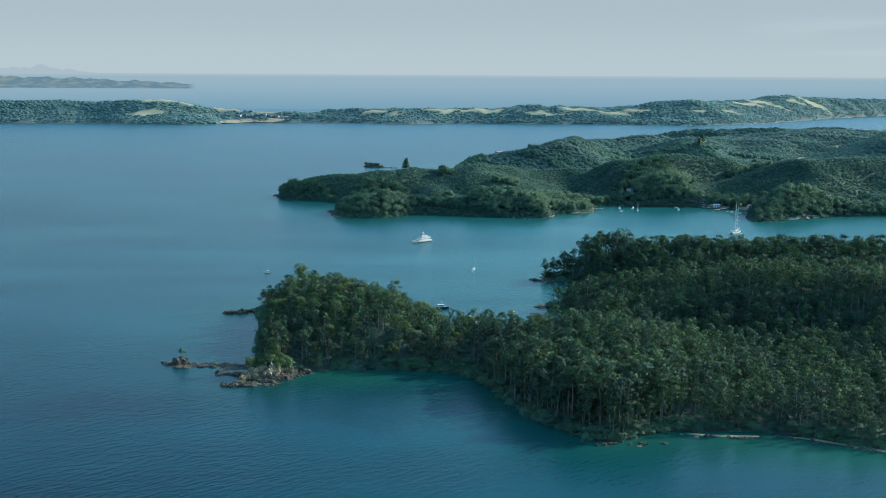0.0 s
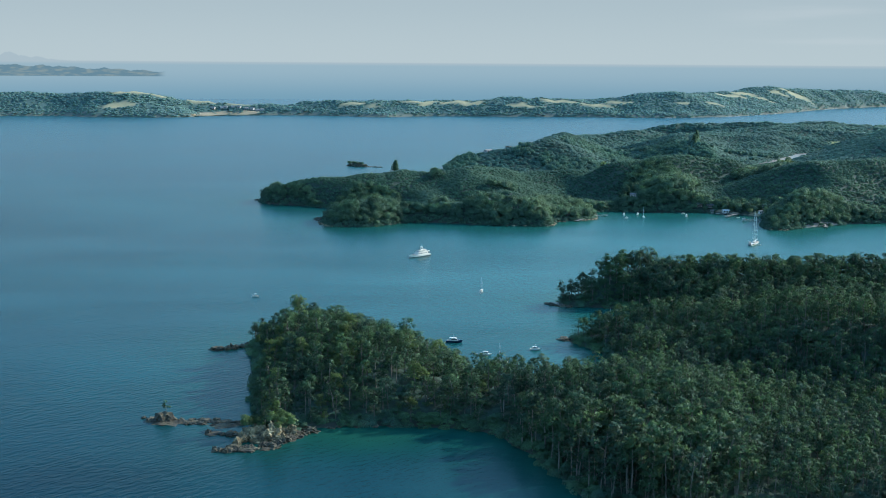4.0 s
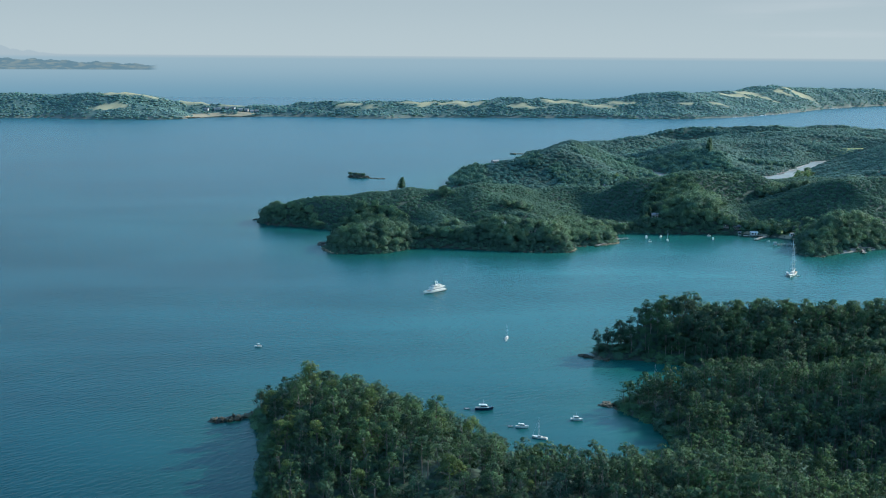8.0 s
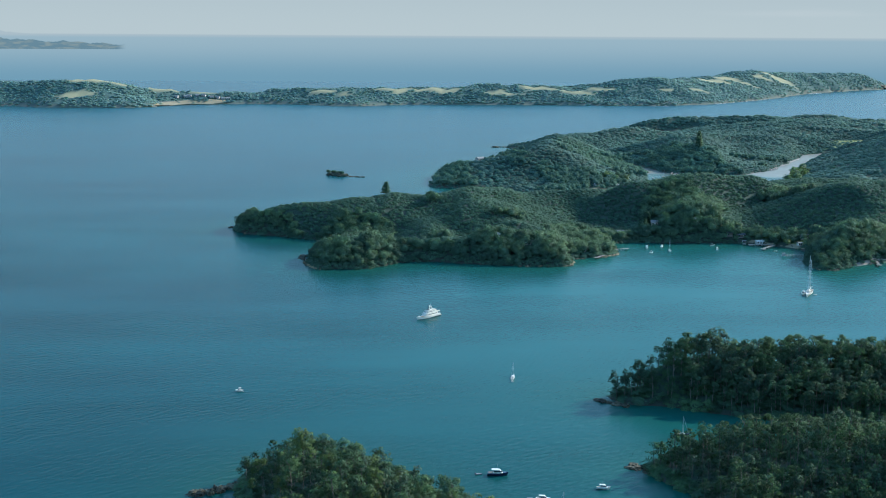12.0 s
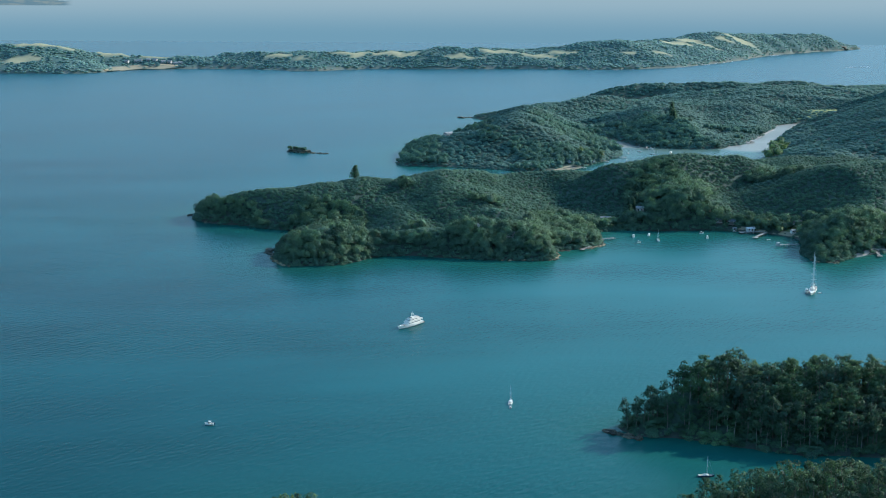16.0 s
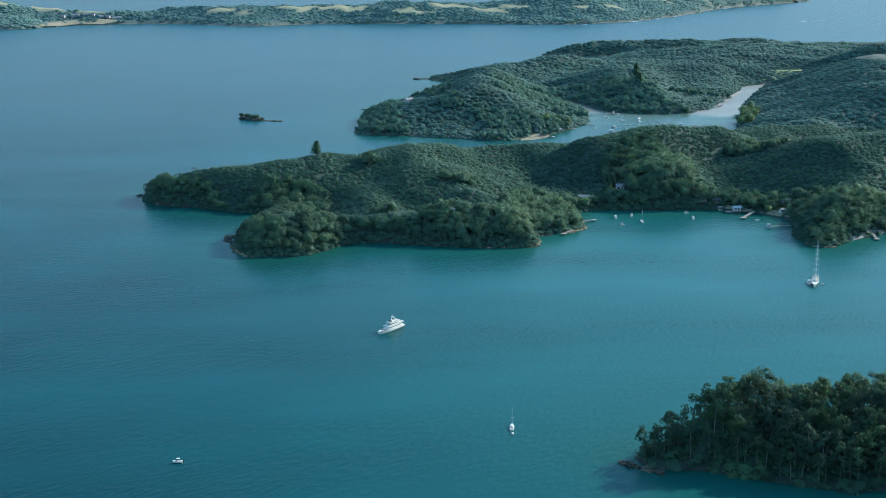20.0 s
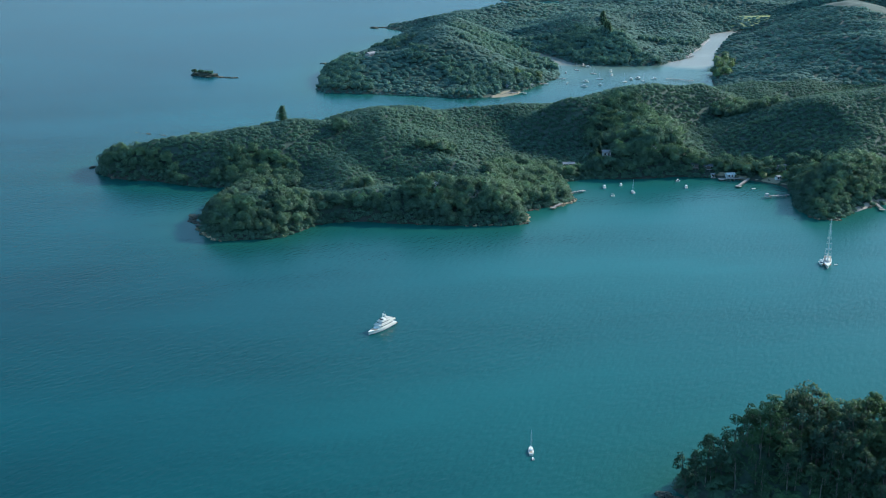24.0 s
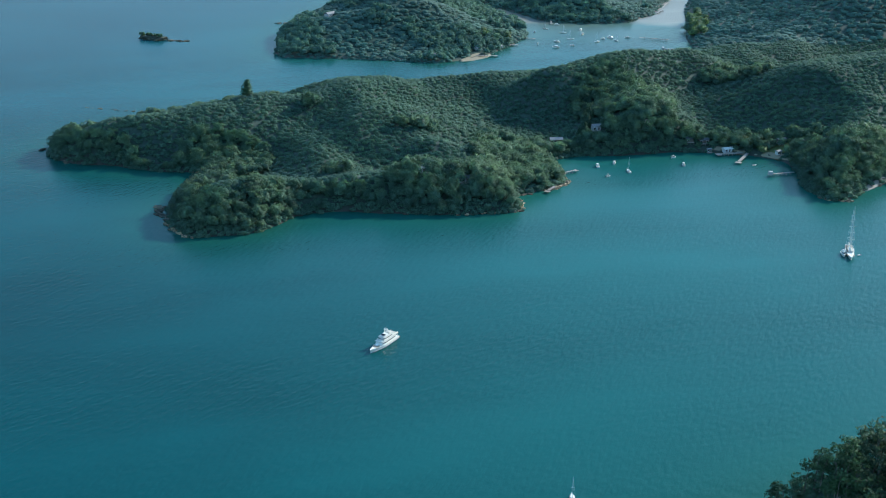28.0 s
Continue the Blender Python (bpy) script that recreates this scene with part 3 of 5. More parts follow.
# ---- the islands ----
HEADLAND = Land([-97, 660, -93, 632, -82, 634, -69, 650, -41, 653, -18, 649, 0, 646, 17, 634, 27, 602, 40, 560, 55, 538, 73, 522, 100, 537, 149, 533,
                 182, 510, 260, 485, 420, 440, 560, 430, 560, 1010, 400, 1000, 260, 990, 190, 988, 135, 984, 98, 970, 74, 950, 97, 936, 119, 928,
                 140, 914, 168, 905, 205, 896, 232, 880, 205, 868, 165, 862, 130, 858, 100, 853, 82, 842, 72, 826, 84, 806, 88, 775, 82, 740, 64, 716, 44, 716, 24, 724, 6, 742, -14, 764, -35, 790,
                 -58, 826, -84, 843, -106, 838, -117, 815, -109, 765, -103, 712],
                [-76, 768, -39, 707, 14, 39, -40, 691, 15, 669, 6, 29, 27, 673, 95, 642, 10, 25, 120, 828, 142, 816, 9, 20, 150, 806, 170, 789, 15, 26, 192, 764, 250, 722, 25, 42,
                 310, 690, 420, 740, 34, 75, 109, 956, 137, 970, 25, 12, 150, 960, 400, 960, 14, 25],
                2.5, 14, 4.0, 1.2, 3.0, 11)
BAY_ISLAND = Land([-203, 1606, -184, 1559, -155, 1544, -118, 1520, -88, 1512, -95, 1485, -113, 1438, -118, 1390, -106, 1362, -84, 1357, -54, 1367, -29, 1393,
                   -6, 1395, 30, 1383, 67, 1373, 112, 1372, 118, 1403, 143, 1414, 165, 1429, 166, 1452, 172, 1484, 189, 1500, 234, 1496, 273, 1497,
                   308, 1490, 337, 1469, 352, 1445, 336, 1400, 329, 1357, 345, 1347, 395, 1380, 480, 1410, 640, 1400, 900, 1420, 950, 2450, 739, 2435,
                   649, 2319, 560, 2127, 520, 2030, 470, 1905, 400, 1850, 310, 1795, 240, 1775, 150, 1765, 60, 1750, -30, 1720, -100, 1695, -165, 1665],
                  [-170, 1567, -15, 1609, 26, 52, -66, 1591, 210, 1708, 24, 63, 224, 1630, 362, 1687, 42, 51, 319, 1729, 260, 1533, 28, 47, 530, 1600, 366, 1395, 26, 32,
                   -80, 1410, 60, 1420, 17, 40, 100, 1400, 60, 1560, 16, 34, 49, 1560, 45, 1683, 28, 73, 10, 1400, -20, 1560, 13, 28, 440, 1570, 640, 1620, 48, 90,
                   419, 1721, 640, 1850, 30, 89, 700, 1900, 850, 2300, 60, 130],
                  2.5, 20, 5.0, 4.5, 3.0, 23)
LAGOON_LAND = Land([15, 1984, 62, 1955, 138, 1921, 188, 1899, 234, 1931, 311, 2027, 341, 2127, 335, 2224, 313, 2286, 352, 2269, 372, 2171, 394, 2139,
                    469, 2122, 541, 2190, 636, 2357, 717, 2472, 900, 2420, 1500, 2400, 1900, 3350, 1400, 3330, 1140, 3290, 840, 3220, 640, 3150,
                    512, 3078, 478, 3012, 620, 2975, 420, 2830, 250, 2650, 177, 2596, 199, 2500, 120, 2340, 51, 2166],
                   [51, 2071, 186, 2079, 29, 80, 194, 2110, 246, 2411, 39, 66, 430, 2230, 460, 2420, 29, 72, 460, 2420, 560, 2600, 26, 80, 620, 2520, 780, 2700, 24, 100,
                    566, 3066, 913, 3016, 26, 89, 861, 2787, 1600, 2895, 29, 295, 950, 2500, 1300, 2500, 64, 110, 286, 2600, 444, 2730, 24, 65],
                   2.5, 40, 10.0, 4.5, 5.0, 37)
FAR_ISLAND = Land([-2300, 3900, -1400, 3860, -1100, 3890, -900, 3835, -700, 3850, -640, 4010, -480, 4040, -310, 4040, -150, 3935, 0, 4020, 180, 4030, 470, 4030,
                   760, 4010, 1018, 4180, 1290, 4540, 1560, 4920, 1989, 5330, 2060, 5420, 1900, 5440, 1500, 5320, 1150, 5000, 900, 4750, 600, 4520, 200, 4420,
                   -200, 4420, -480, 4240, -600, 4180, -760, 4350, -1400, 4450, -2300, 4500],
                  [-1600, 4100, -900, 4080, 54, 170, -900, 4080, -560, 4150, 36, 90, -520, 4150, -300, 4200, 22, 90, -300, 4200, 300, 4200, 34, 150, 300, 4220, 800, 4330, 40, 160, 800, 4330, 1250, 4800, 56, 190,
                   1250, 4800, 1850, 5300, 70, 180],
                  8.0, 60, 20.0, 8.0, 14.0, 51)

sea_x = np.unique(np.concatenate([np.arange(-9000, 9001, 600.0), np.arange(-1200, 1201, 60.0), np.arange(-240, 420, 7.0), np.arange(420, 720, 10.0)]))
sea_y = np.unique(np.concatenate([np.arange(-6000, 9001, 600.0), np.arange(200, 4400, 40.0), np.arange(420, 1520, 7.0), np.arange(1700, 2340, 10.0)]))
sx, sy = np.meshgrid(sea_x, sea_y, indexing="ij")
near = np.full(sx.shape, 1e4)
for land in (HEADLAND, BAY_ISLAND, LAGOON_LAND):
    box = (sx > land.lo[0] - 150) & (sx < land.hi[0] + 150) & (sy > land.lo[1] - 150) & (sy < land.hi[1] + 150)
    near[box] = np.minimum(near[box], -land.inside(sx[box], sy[box]))
near = np.maximum(near, 0)
blob = lambda x, y, r: np.exp(-((sx - x * U) ** 2 + (sy - y * U) ** 2) / (r * U) ** 2)


def flat_along(x0, y0, x1, y1, r, soft):
    """1 on a strip of tidal flat along a line, in chart units, falling to 0 at its ragged edge."""
    px, py, dx, dy = sx / U - x0, sy / U - y0, x1 - x0, y1 - y0
    t = np.clip((px * dx + py * dy) / (dx * dx + dy * dy), 0, 1)
    away = np.hypot(px - t * dx, py - t * dy) + 14 * value_noise(sx, sy, 34, 15) + 8 * value_noise(sx, sy, 15, 16)
    return np.clip((r - away) / soft + 0.5, 0, 1)


mud = np.maximum(flat_along(318, 2330, 362, 2190, 42, 26), flat_along(545, 2165, 760, 2520, 70, 40))
mud = np.clip(mud + 0.24 * (blob(430, 2060, 130) + blob(380, 2170, 80)) * (1 - mud), 0, 1)
teal = np.clip(1 / (1 + np.exp(-(sy - 640 + 0.35 * sx) / 80)), 0, 1) * np.exp(-np.maximum(sy - 1500, 0) / 900)
teal *= 0.34 + 0.66 / (1 + np.exp(-(sx + 60 + 40 * value_noise(sx, sy, 160, 5)) / 55))
lagoon = np.clip(blob(400, 2030, 130) + blob(520, 2150, 130) + blob(640, 2330, 150) + blob(340, 2220, 90), 0, 1)
teal = np.maximum(teal, lagoon)
sea = tagged(link("water", grid_mesh("water", sea_x, sea_y, np.zeros_like(sx), None,
             [("shallow", np.clip(0.75 * np.exp(-near / 27) + 0.35 * blob(130, 512, 30) + 0.3 * blob(165, 498, 24) + 0.4 * blob(-45, 632, 20), 0, 0.9)), ("mud", 0.9 * mud), ("teal", teal), ("open", 0.9 * (1 - lagoon) * np.clip((sy - 1350) / 1500, 0, 1))]), M_WATER),
             "calm blue-green sea with small ripples", "sea", kind="structure")

HEADLAND.build("ground_headland", M_LAND, "wooded headland with a low rocky shore")
BAY_ISLAND.build("ground_bay_island", M_LAND, "bush-covered island round a sheltered bay")
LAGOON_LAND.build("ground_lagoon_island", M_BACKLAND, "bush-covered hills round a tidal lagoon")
fx, fy = FAR_ISLAND.gx, FAR_ISLAND.gy
PASTURE = ((-880, 4070, 110, 34), (-820, 4075, 60, 22), (-900, 3935, 60, 22), (-700, 4120, 70, 30), (-560, 4120, 60, 26), (-215, 4130, 48, 34), (-150, 4090, 34, 30), (0, 4165, 60, 34), (85, 4190, 60, 40), (140, 4150, 44, 26),
           (330, 4120, 60, 22), (415, 4190, 70, 40), (548, 4165, 60, 18), (650, 4200, 60, 20), (834, 4200, 34, 14), (945, 4262, 40, 14), (1060, 4520, 66, 40), (1130, 4620, 60, 34), (1210, 4600, 44, 18), (1370, 4830, 66, 34), (1300, 4740, 46, 20))
far_grass = np.zeros_like(fx)
edge = 0.35 * value_noise(fx, fy, 40, 91) + 0.25 * value_noise(fx, fy, 22, 92)
for px_, py_, a_, b_ in PASTURE:
    far_grass = np.maximum(far_grass, np.clip((1.0 + edge - np.hypot((fx - px_ * U) / (a_ * U), (fy - py_ * U) / (b_ * U))) * 3.5, 0, 1))
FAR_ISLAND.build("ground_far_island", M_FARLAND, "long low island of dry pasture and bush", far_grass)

# ---- the woods ----
pr = np.random.default_rng(8)
TALL = [tall_tree(pr, 13, 15, 15, 0.54, 3, 4, (0.26, 0.36, 0.48)[k % 3]) for k in range(12)]
FINE = [tall_tree(pr, 14, 40, 22, 0.40, 14, 5, (0.30, 0.42, 0.56, 0.36)[k % 4]) for k in range(8)]
SHRUB = [round_tree(pr, 3.2, 18, 1, 0.62, 0.72, 4.0) for k in range(6)]
BILLOW = [billow_tree(pr, 8, 9, 0.45, 26) for k in range(10)]
SCRUB = [dome_bush(pr, 2.6, 0.86, (-8, 42), 0, 5, 0.22, 9) for k in range(8)]
LAGOON_TREE = [billow_tree(pr, 8, 7, 0.46, 15) for k in range(8)]
LAGOON_BUSH = [dome_bush(pr, 3.6, 1.15, (-8, 42), 0, 5, 0.2, 9, 1.3) for k in range(8)]
LOW = [dome_bush(pr, 5.0, 1.0, (-8, 45), 0, 5, 0.22, 8) for k in range(8)]
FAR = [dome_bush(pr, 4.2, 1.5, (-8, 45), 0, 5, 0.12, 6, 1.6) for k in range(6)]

w = HEADLAND.spots(5.1, 0.8, (-140, 480, 350, 1060))
w = w[w[:, 0] < 0.36 * w[:, 1] + 12]
w = w[(w[:, 0] > 20 * U) | (RNG.uniform(size=len(w)) < 0.8)]
spit = (w[:, 0] < 20 * U)
singles = w[spit]
singles = singles[np.argsort(singles[:, 1])]
protos = []
for k, (wood, crown) in enumerate(FINE):
    t = thing("tree", (0, 0, 0), "slender coastal tree with bare pale trunk and dark green crown", "tree", "trees on the headland spit")
    link("trunk", tri_mesh("trunk", wood), M_TRUNK, t, "pale bare trunk")
    if k in (2, 6):
        tagged(t, "slender coastal tree with crown coloured sunlit yellow-green")
    link("crown", tri_mesh("crown", crown), M_LIGHT if k in (2, 6) else M_LEAF, t)
    protos.append(t)
step_by = max(1, len(singles) // 300 + 1)
for k, (x, y, z, d) in enumerate(singles):
    if k % step_by == 0:
        size = RNG.uniform(0.6, 1.25) * (1.28 if RNG.uniform() < 0.12 else 1.0) * (1 - 0.22 * math.exp(-((x - 25 * U) ** 2 + (y - 690 * U) ** 2) / 60 ** 2)) * (1 - 0.4 * math.exp(-d / 8))
        m = pose(x, y, z, 0, 0, RNG.uniform(0, 360))
        t = protos[(k // step_by) % 8]
        if k // step_by < 8:
            t.matrix_world, t.scale = m, (size,) * 3
        else:
            c = copy_thing(t, m)
            c.scale = (size,) * 3
rest = np.concatenate([w[~spit], singles[np.arange(len(singles)) % step_by != 0]])
PINES = [tall_tree(pr, 13, 27, 15, 0.50, 5, 4, 0.48) for k in range(10)]
far_side = rest[:, 1] > 885 * U
pines, rest = rest[far_side], rest[~far_side]
forest("headland_pines", PINES, pines, RNG.uniform(0.95, 1.4, len(pines)) * (1 - 0.4 * np.exp(-pines[:, 3] / 6)), M_PINE, "dense dark wood of umbrella-crowned pines on pale trunks", True, HEADLAND)
w = HEADLAND.spots(4.2, -0.6, (60, 880, 260, 1010))
forest("pine_understorey", LOW, w, RNG.uniform(0.3, 0.75, len(w)), M_PINE, "dark leafy understorey below the pines", False, HEADLAND)
w = HEADLAND.spots(3.0, -0.8, (-120, 500, 230, 880))
w = w[w[:, 3] < 6]
forest("shore_thicket", LOW, w, RNG.uniform(0.3, 0.7, len(w)), M_PINE, "dark thicket along the headland shore", False, HEADLAND)
forest("headland_trees", TALL, rest, RNG.uniform(0.6, 1.3, len(rest)) * np.where(rest[:, 1] < 700 * U, np.clip(1.2 - 0.004 * (rest[:, 0] - 60), 0.85, 1.2), 1.0) * np.where((rest[:, 1] < 630 * U) & (rest[:, 0] < 105 * U), 1.25, 1.0) * (1 - 0.35 * np.exp(-rest[:, 3] / 6)) * (1 - 0.22 * np.exp(-((rest[:, 0] - 25 * U) ** 2 + (rest[:, 1] - 690 * U) ** 2) / 60 ** 2)), M_PINE, "dense dark wood of slender trees with bare trunks", True, HEADLAND)
w = HEADLAND.spots(5.6, -0.4, (-140, 480, 300, 1000))
forest("headland_undergrowth", SHRUB, w, RNG.uniform(0.7, 1.7, len(w)), M_PINE, "dark leafy undergrowth beneath the headland trees", False, HEADLAND)
w = HEADLAND.spots(2.7, -0.7, (-140, 480, 260, 1000))
w = w[w[:, 3] < 5.5]
forest("shore_shrubs", SHRUB, w, RNG.uniform(0.35, 0.85, len(w)), M_LEAF, "low dark shrubs overhanging the headland shore", False, HEADLAND)
w = BAY_ISLAND.spots(5.0, 0.5, (-220, 1330, 640, 1780))
lush = lambda x, y, r: np.exp(-((w[:, 0] - x * U) ** 2 + (w[:, 1] - y * U) ** 2) / (r * U) ** 2)
tall_bush = (0.8 * (lush(-70, 1400, 60) + lush(60, 1390, 50) + lush(140, 1430, 40) + lush(255, 1550, 60) + lush(350, 1400, 45) + lush(380, 1520, 60) + 1.3 * lush(268, 1595, 58) + 0.7 * lush(420, 1550, 50) + 0.6 * lush(350, 1610, 40)) + value_noise(w[:, 0], w[:, 1], 60, 71) + 0.5 * value_noise(w[:, 0], w[:, 1], 25, 72) + np.exp(-w[:, 3] / 22) * 1.4 - 0.35 * w[:, 2] / 10) > 0.25
b = outside(w[tall_bush])
forest("island_trees", BILLOW, b, RNG.uniform(0.65, 1.4, len(b)) * (1 - 0.45 * np.exp(-b[:, 3] / 5)), M_BROAD, "dense green bush of rounded trees", False, BAY_ISLAND)
w = BAY_ISLAND.spots(3.3, 0.0, (-220, 1330, 640, 1780))
v = BAY_ISLAND.spots(2.6, -0.8, (-220, 1330, 420, 1640))
w = outside(np.concatenate([w, v[v[:, 3] < 5]]))
forest("island_scrub", SCRUB, w, RNG.uniform(0.6, 1.25, len(w)), M_SCRUB, "low dense dark scrub covering the slopes", False, BAY_ISLAND)
w = BAY_ISLAND.spots(6.6, 0.5, (440, 1780, 800, 2460))
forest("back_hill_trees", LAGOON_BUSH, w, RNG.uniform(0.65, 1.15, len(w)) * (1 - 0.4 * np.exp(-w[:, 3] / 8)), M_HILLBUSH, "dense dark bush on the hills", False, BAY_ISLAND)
w = LAGOON_LAND.spots(5.9, 0.0, (0, 1880, 1120, 3300))
v = LAGOON_LAND.spots(4.0, -1.5, (0, 1880, 720, 2480))
w = outside(np.concatenate([w, v[v[:, 3] < 6]]))
w = w[(w[:, 1] < 2600 * U) | (RNG.uniform(size=len(w)) < 0.5)]
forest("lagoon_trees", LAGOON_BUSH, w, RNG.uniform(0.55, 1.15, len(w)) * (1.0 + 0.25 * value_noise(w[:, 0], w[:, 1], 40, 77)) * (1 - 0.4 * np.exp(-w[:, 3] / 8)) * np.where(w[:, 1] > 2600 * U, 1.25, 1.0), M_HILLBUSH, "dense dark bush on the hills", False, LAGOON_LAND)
w = outside(LAGOON_LAND.spots(6.0, 1.0, (0, 1880, 640, 2330)))
clump = value_noise(w[:, 0], w[:, 1], 45, 61) + 0.4 * value_noise(w[:, 0], w[:, 1], 18, 62)
w = w[((w[:, 3] < 16) & (clump > -0.15)) | ((w[:, 3] < 150) & (clump > 0.12))]
forest("lagoon_shore_trees", LAGOON_TREE, w, RNG.uniform(0.55, 1.15, len(w)), M_HILLBUSH, "rounded broadleaf trees on the lagoon shore and slopes", False, LAGOON_LAND)
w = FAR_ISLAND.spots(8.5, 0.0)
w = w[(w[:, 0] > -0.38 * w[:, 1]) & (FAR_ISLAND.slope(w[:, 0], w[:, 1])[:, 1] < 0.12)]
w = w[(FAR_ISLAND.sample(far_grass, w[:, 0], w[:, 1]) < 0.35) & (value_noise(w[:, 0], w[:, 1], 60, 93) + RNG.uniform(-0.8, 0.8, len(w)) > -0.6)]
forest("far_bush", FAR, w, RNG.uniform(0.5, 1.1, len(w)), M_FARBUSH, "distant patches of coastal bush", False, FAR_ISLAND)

# ---- paints ----
M_WHITE = mat("white_gelcoat", (0.82, 0.77, 0.65), 0.3, spread=0.05, grain=0.8)
M_CREAM = mat("cream_deck", (0.60, 0.55, 0.45), 0.6, spread=0.12, grain=1.5)
M_TEAK = mat("weathered_teak", (0.36, 0.27, 0.18), 0.7, spread=0.2, grain=2.0)
M_NAVY = mat("navy_paint", (0.02, 0.03, 0.06), 0.3, spread=0.1)
M_GLASS = mat("tinted_glass", (0.02, 0.025, 0.03), 0.08, spread=0.1, spec=0.6)
M_ALLOY = mat("painted_alloy", (0.72, 0.73, 0.74), 0.35, metal=0.3, spread=0.06)
M_RUBBER = mat("grey_rubber", (0.30, 0.31, 0.32), 0.7, spread=0.1)
M_TIMBER = mat("grey_timber", (0.34, 0.30, 0.25), 0.85, spread=0.25, grain=2.0)
M_IRON = mat("pale_iron_roof", (0.25, 0.245, 0.23), 0.7, spread=0.12, grain=1.0)
M_SLATE = mat("dark_iron_roof", (0.10, 0.115, 0.12), 0.5, spread=0.15, grain=1.0)
M_WALL = mat("painted_boards", (0.48, 0.46, 0.42), 0.7, spread=0.10, grain=1.2)
M_PALE_WALL = mat("white_weatherboard", (0.66, 0.64, 0.58), 0.6, spread=0.08, grain=1.2)
M_WALL_DARK = mat("stained_boards", (0.16, 0.13, 0.10), 0.8, spread=0.2, grain=1.2)
M_SAND = mat("shell_sand", (0.31, 0.26, 0.16), 0.9, spread=0.15, grain=0.8)
M_MUD = mat("tidal_mud", (0.27, 0.24, 0.19), 0.8, spread=0.2, grain=0.15)
M_LAWN = mat("mown_grass", (0.20, 0.24, 0.08), 0.9, spread=0.25, grain=0.5)


# ---- boats ----
def loft(rings, cap=True):
    """A skin over rings of points, closed round each ring and capped at both ends."""
    bm = bmesh.new()
    vs = [[bm.verts.new(p) for p in r] for r in rings]
    n = len(rings[0])
    for a, b in zip(vs, vs[1:]):
        for k in range(n):
            bm.faces.new((a[k], a[(k + 1) % n], b[(k + 1) % n], b[k]))
    if cap:
        bm.faces.new(vs[0][::-1])
        bm.faces.new(vs[-1])
    bmesh.ops.recalc_face_normals(bm, faces=bm.faces)
    return bm


def hull_mesh(length, beam, free, draft=0.5, rise=0.35, full=2.2, stern=0.86):
    """A boat's hull, bow to +x, waterline at z = 0."""
    rings, n = [], 12
    for k in range(n + 1):
        s = k / n
        half = beam / 2 * (stern + (1 - stern) * min(1, s / 0.35)) * (1 - max(0.0, (s - 0.42) / 0.58) ** full) + 0.02
        top = free * (1 + rise * max(0, (s - 0.35) / 0.65) ** 2)
        x = -length / 2 + length * s
        out = x + (0.06 * length * max(0, s - 0.7) / 0.3)
        low = -draft * (1 - max(0, (s - 0.8) / 0.2) ** 2)
        rings.append([(out, half, top), (x, half * 0.93, top * 0.35), (x - 0.01 * length, half * 0.6, low * 0.7), (x, 0, low),
                      (x - 0.01 * length, -half * 0.6, low * 0.7), (x, -half * 0.93, top * 0.35), (out, -half, top)])
    return loft(rings)


def tier_mesh(x0, x1, width, z0, z1, rake=0.5, tail=0.15, taper=0.9):
    """A deckhouse with a rounded, raked front at +x."""
    rings = []
    for z, f in ((z0, 0.0), (z0 + (z1 - z0) * 0.9, 0.9), (z1, 1.05)):
        w = width / 2 * (1 - (1 - taper) * f)
        a, b = x0 + tail * f, x1 - rake * f
        ring = [(a, -w * 0.9, z), (a + 0.15, -w, z)]
        for k in range(7):
            t = -math.pi / 2 + math.pi * k / 6
            ring.append((b - w * 0.9 + w * 0.9 * math.cos(t), w * math.sin(t), z))
        ring += [(a + 0.15, w, z), (a, w * 0.9, z)]
        rings.append(ring)
    return loft(rings)


def rod(a, b, ra, rb=None, sides=8):
    bm = bmesh.new()
    me = tube(a, b, ra, rb or ra, sides)
    seen = {}
    for tri in me:
        f = []
        for p in tri:
            key = tuple(np.round(p, 4))
            if key not in seen:
                seen[key] = bm.verts.new(key)
            f.append(seen[key])
        if len(set(f)) == 3:
            bm.faces.new(f)
    bmesh.ops.holes_fill(bm, edges=bm.edges[:], sides=0)
    bmesh.ops.recalc_face_normals(bm, faces=bm.faces)
    return bm


def box(x0, x1, y0, y1, z0, z1, bevel=0.0):
    bm = bmesh.new()
    bmesh.ops.create_cube(bm, size=1)
    for v in bm.verts:
        v.co = (x0 + (v.co.x + 0.5) * (x1 - x0), y0 + (v.co.y + 0.5) * (y1 - y0), z0 + (v.co.z + 0.5) * (z1 - z0))
    if bevel:
        bmesh.ops.bevel(bm, geom=bm.edges[:], offset=bevel, segments=2, affect="EDGES")
    return bm


def ball(c, r, squash=1.0):
    bm = bmesh.new()
    bmesh.ops.create_icosphere(bm, subdivisions=2, radius=r)
    for v in bm.verts:
        v.co = (v.co.x + c[0], v.co.y + c[1], v.co.z * squash + c[2])
    return bm


def at(x, y, z=0.0):
    return (x * U, y * U, z)


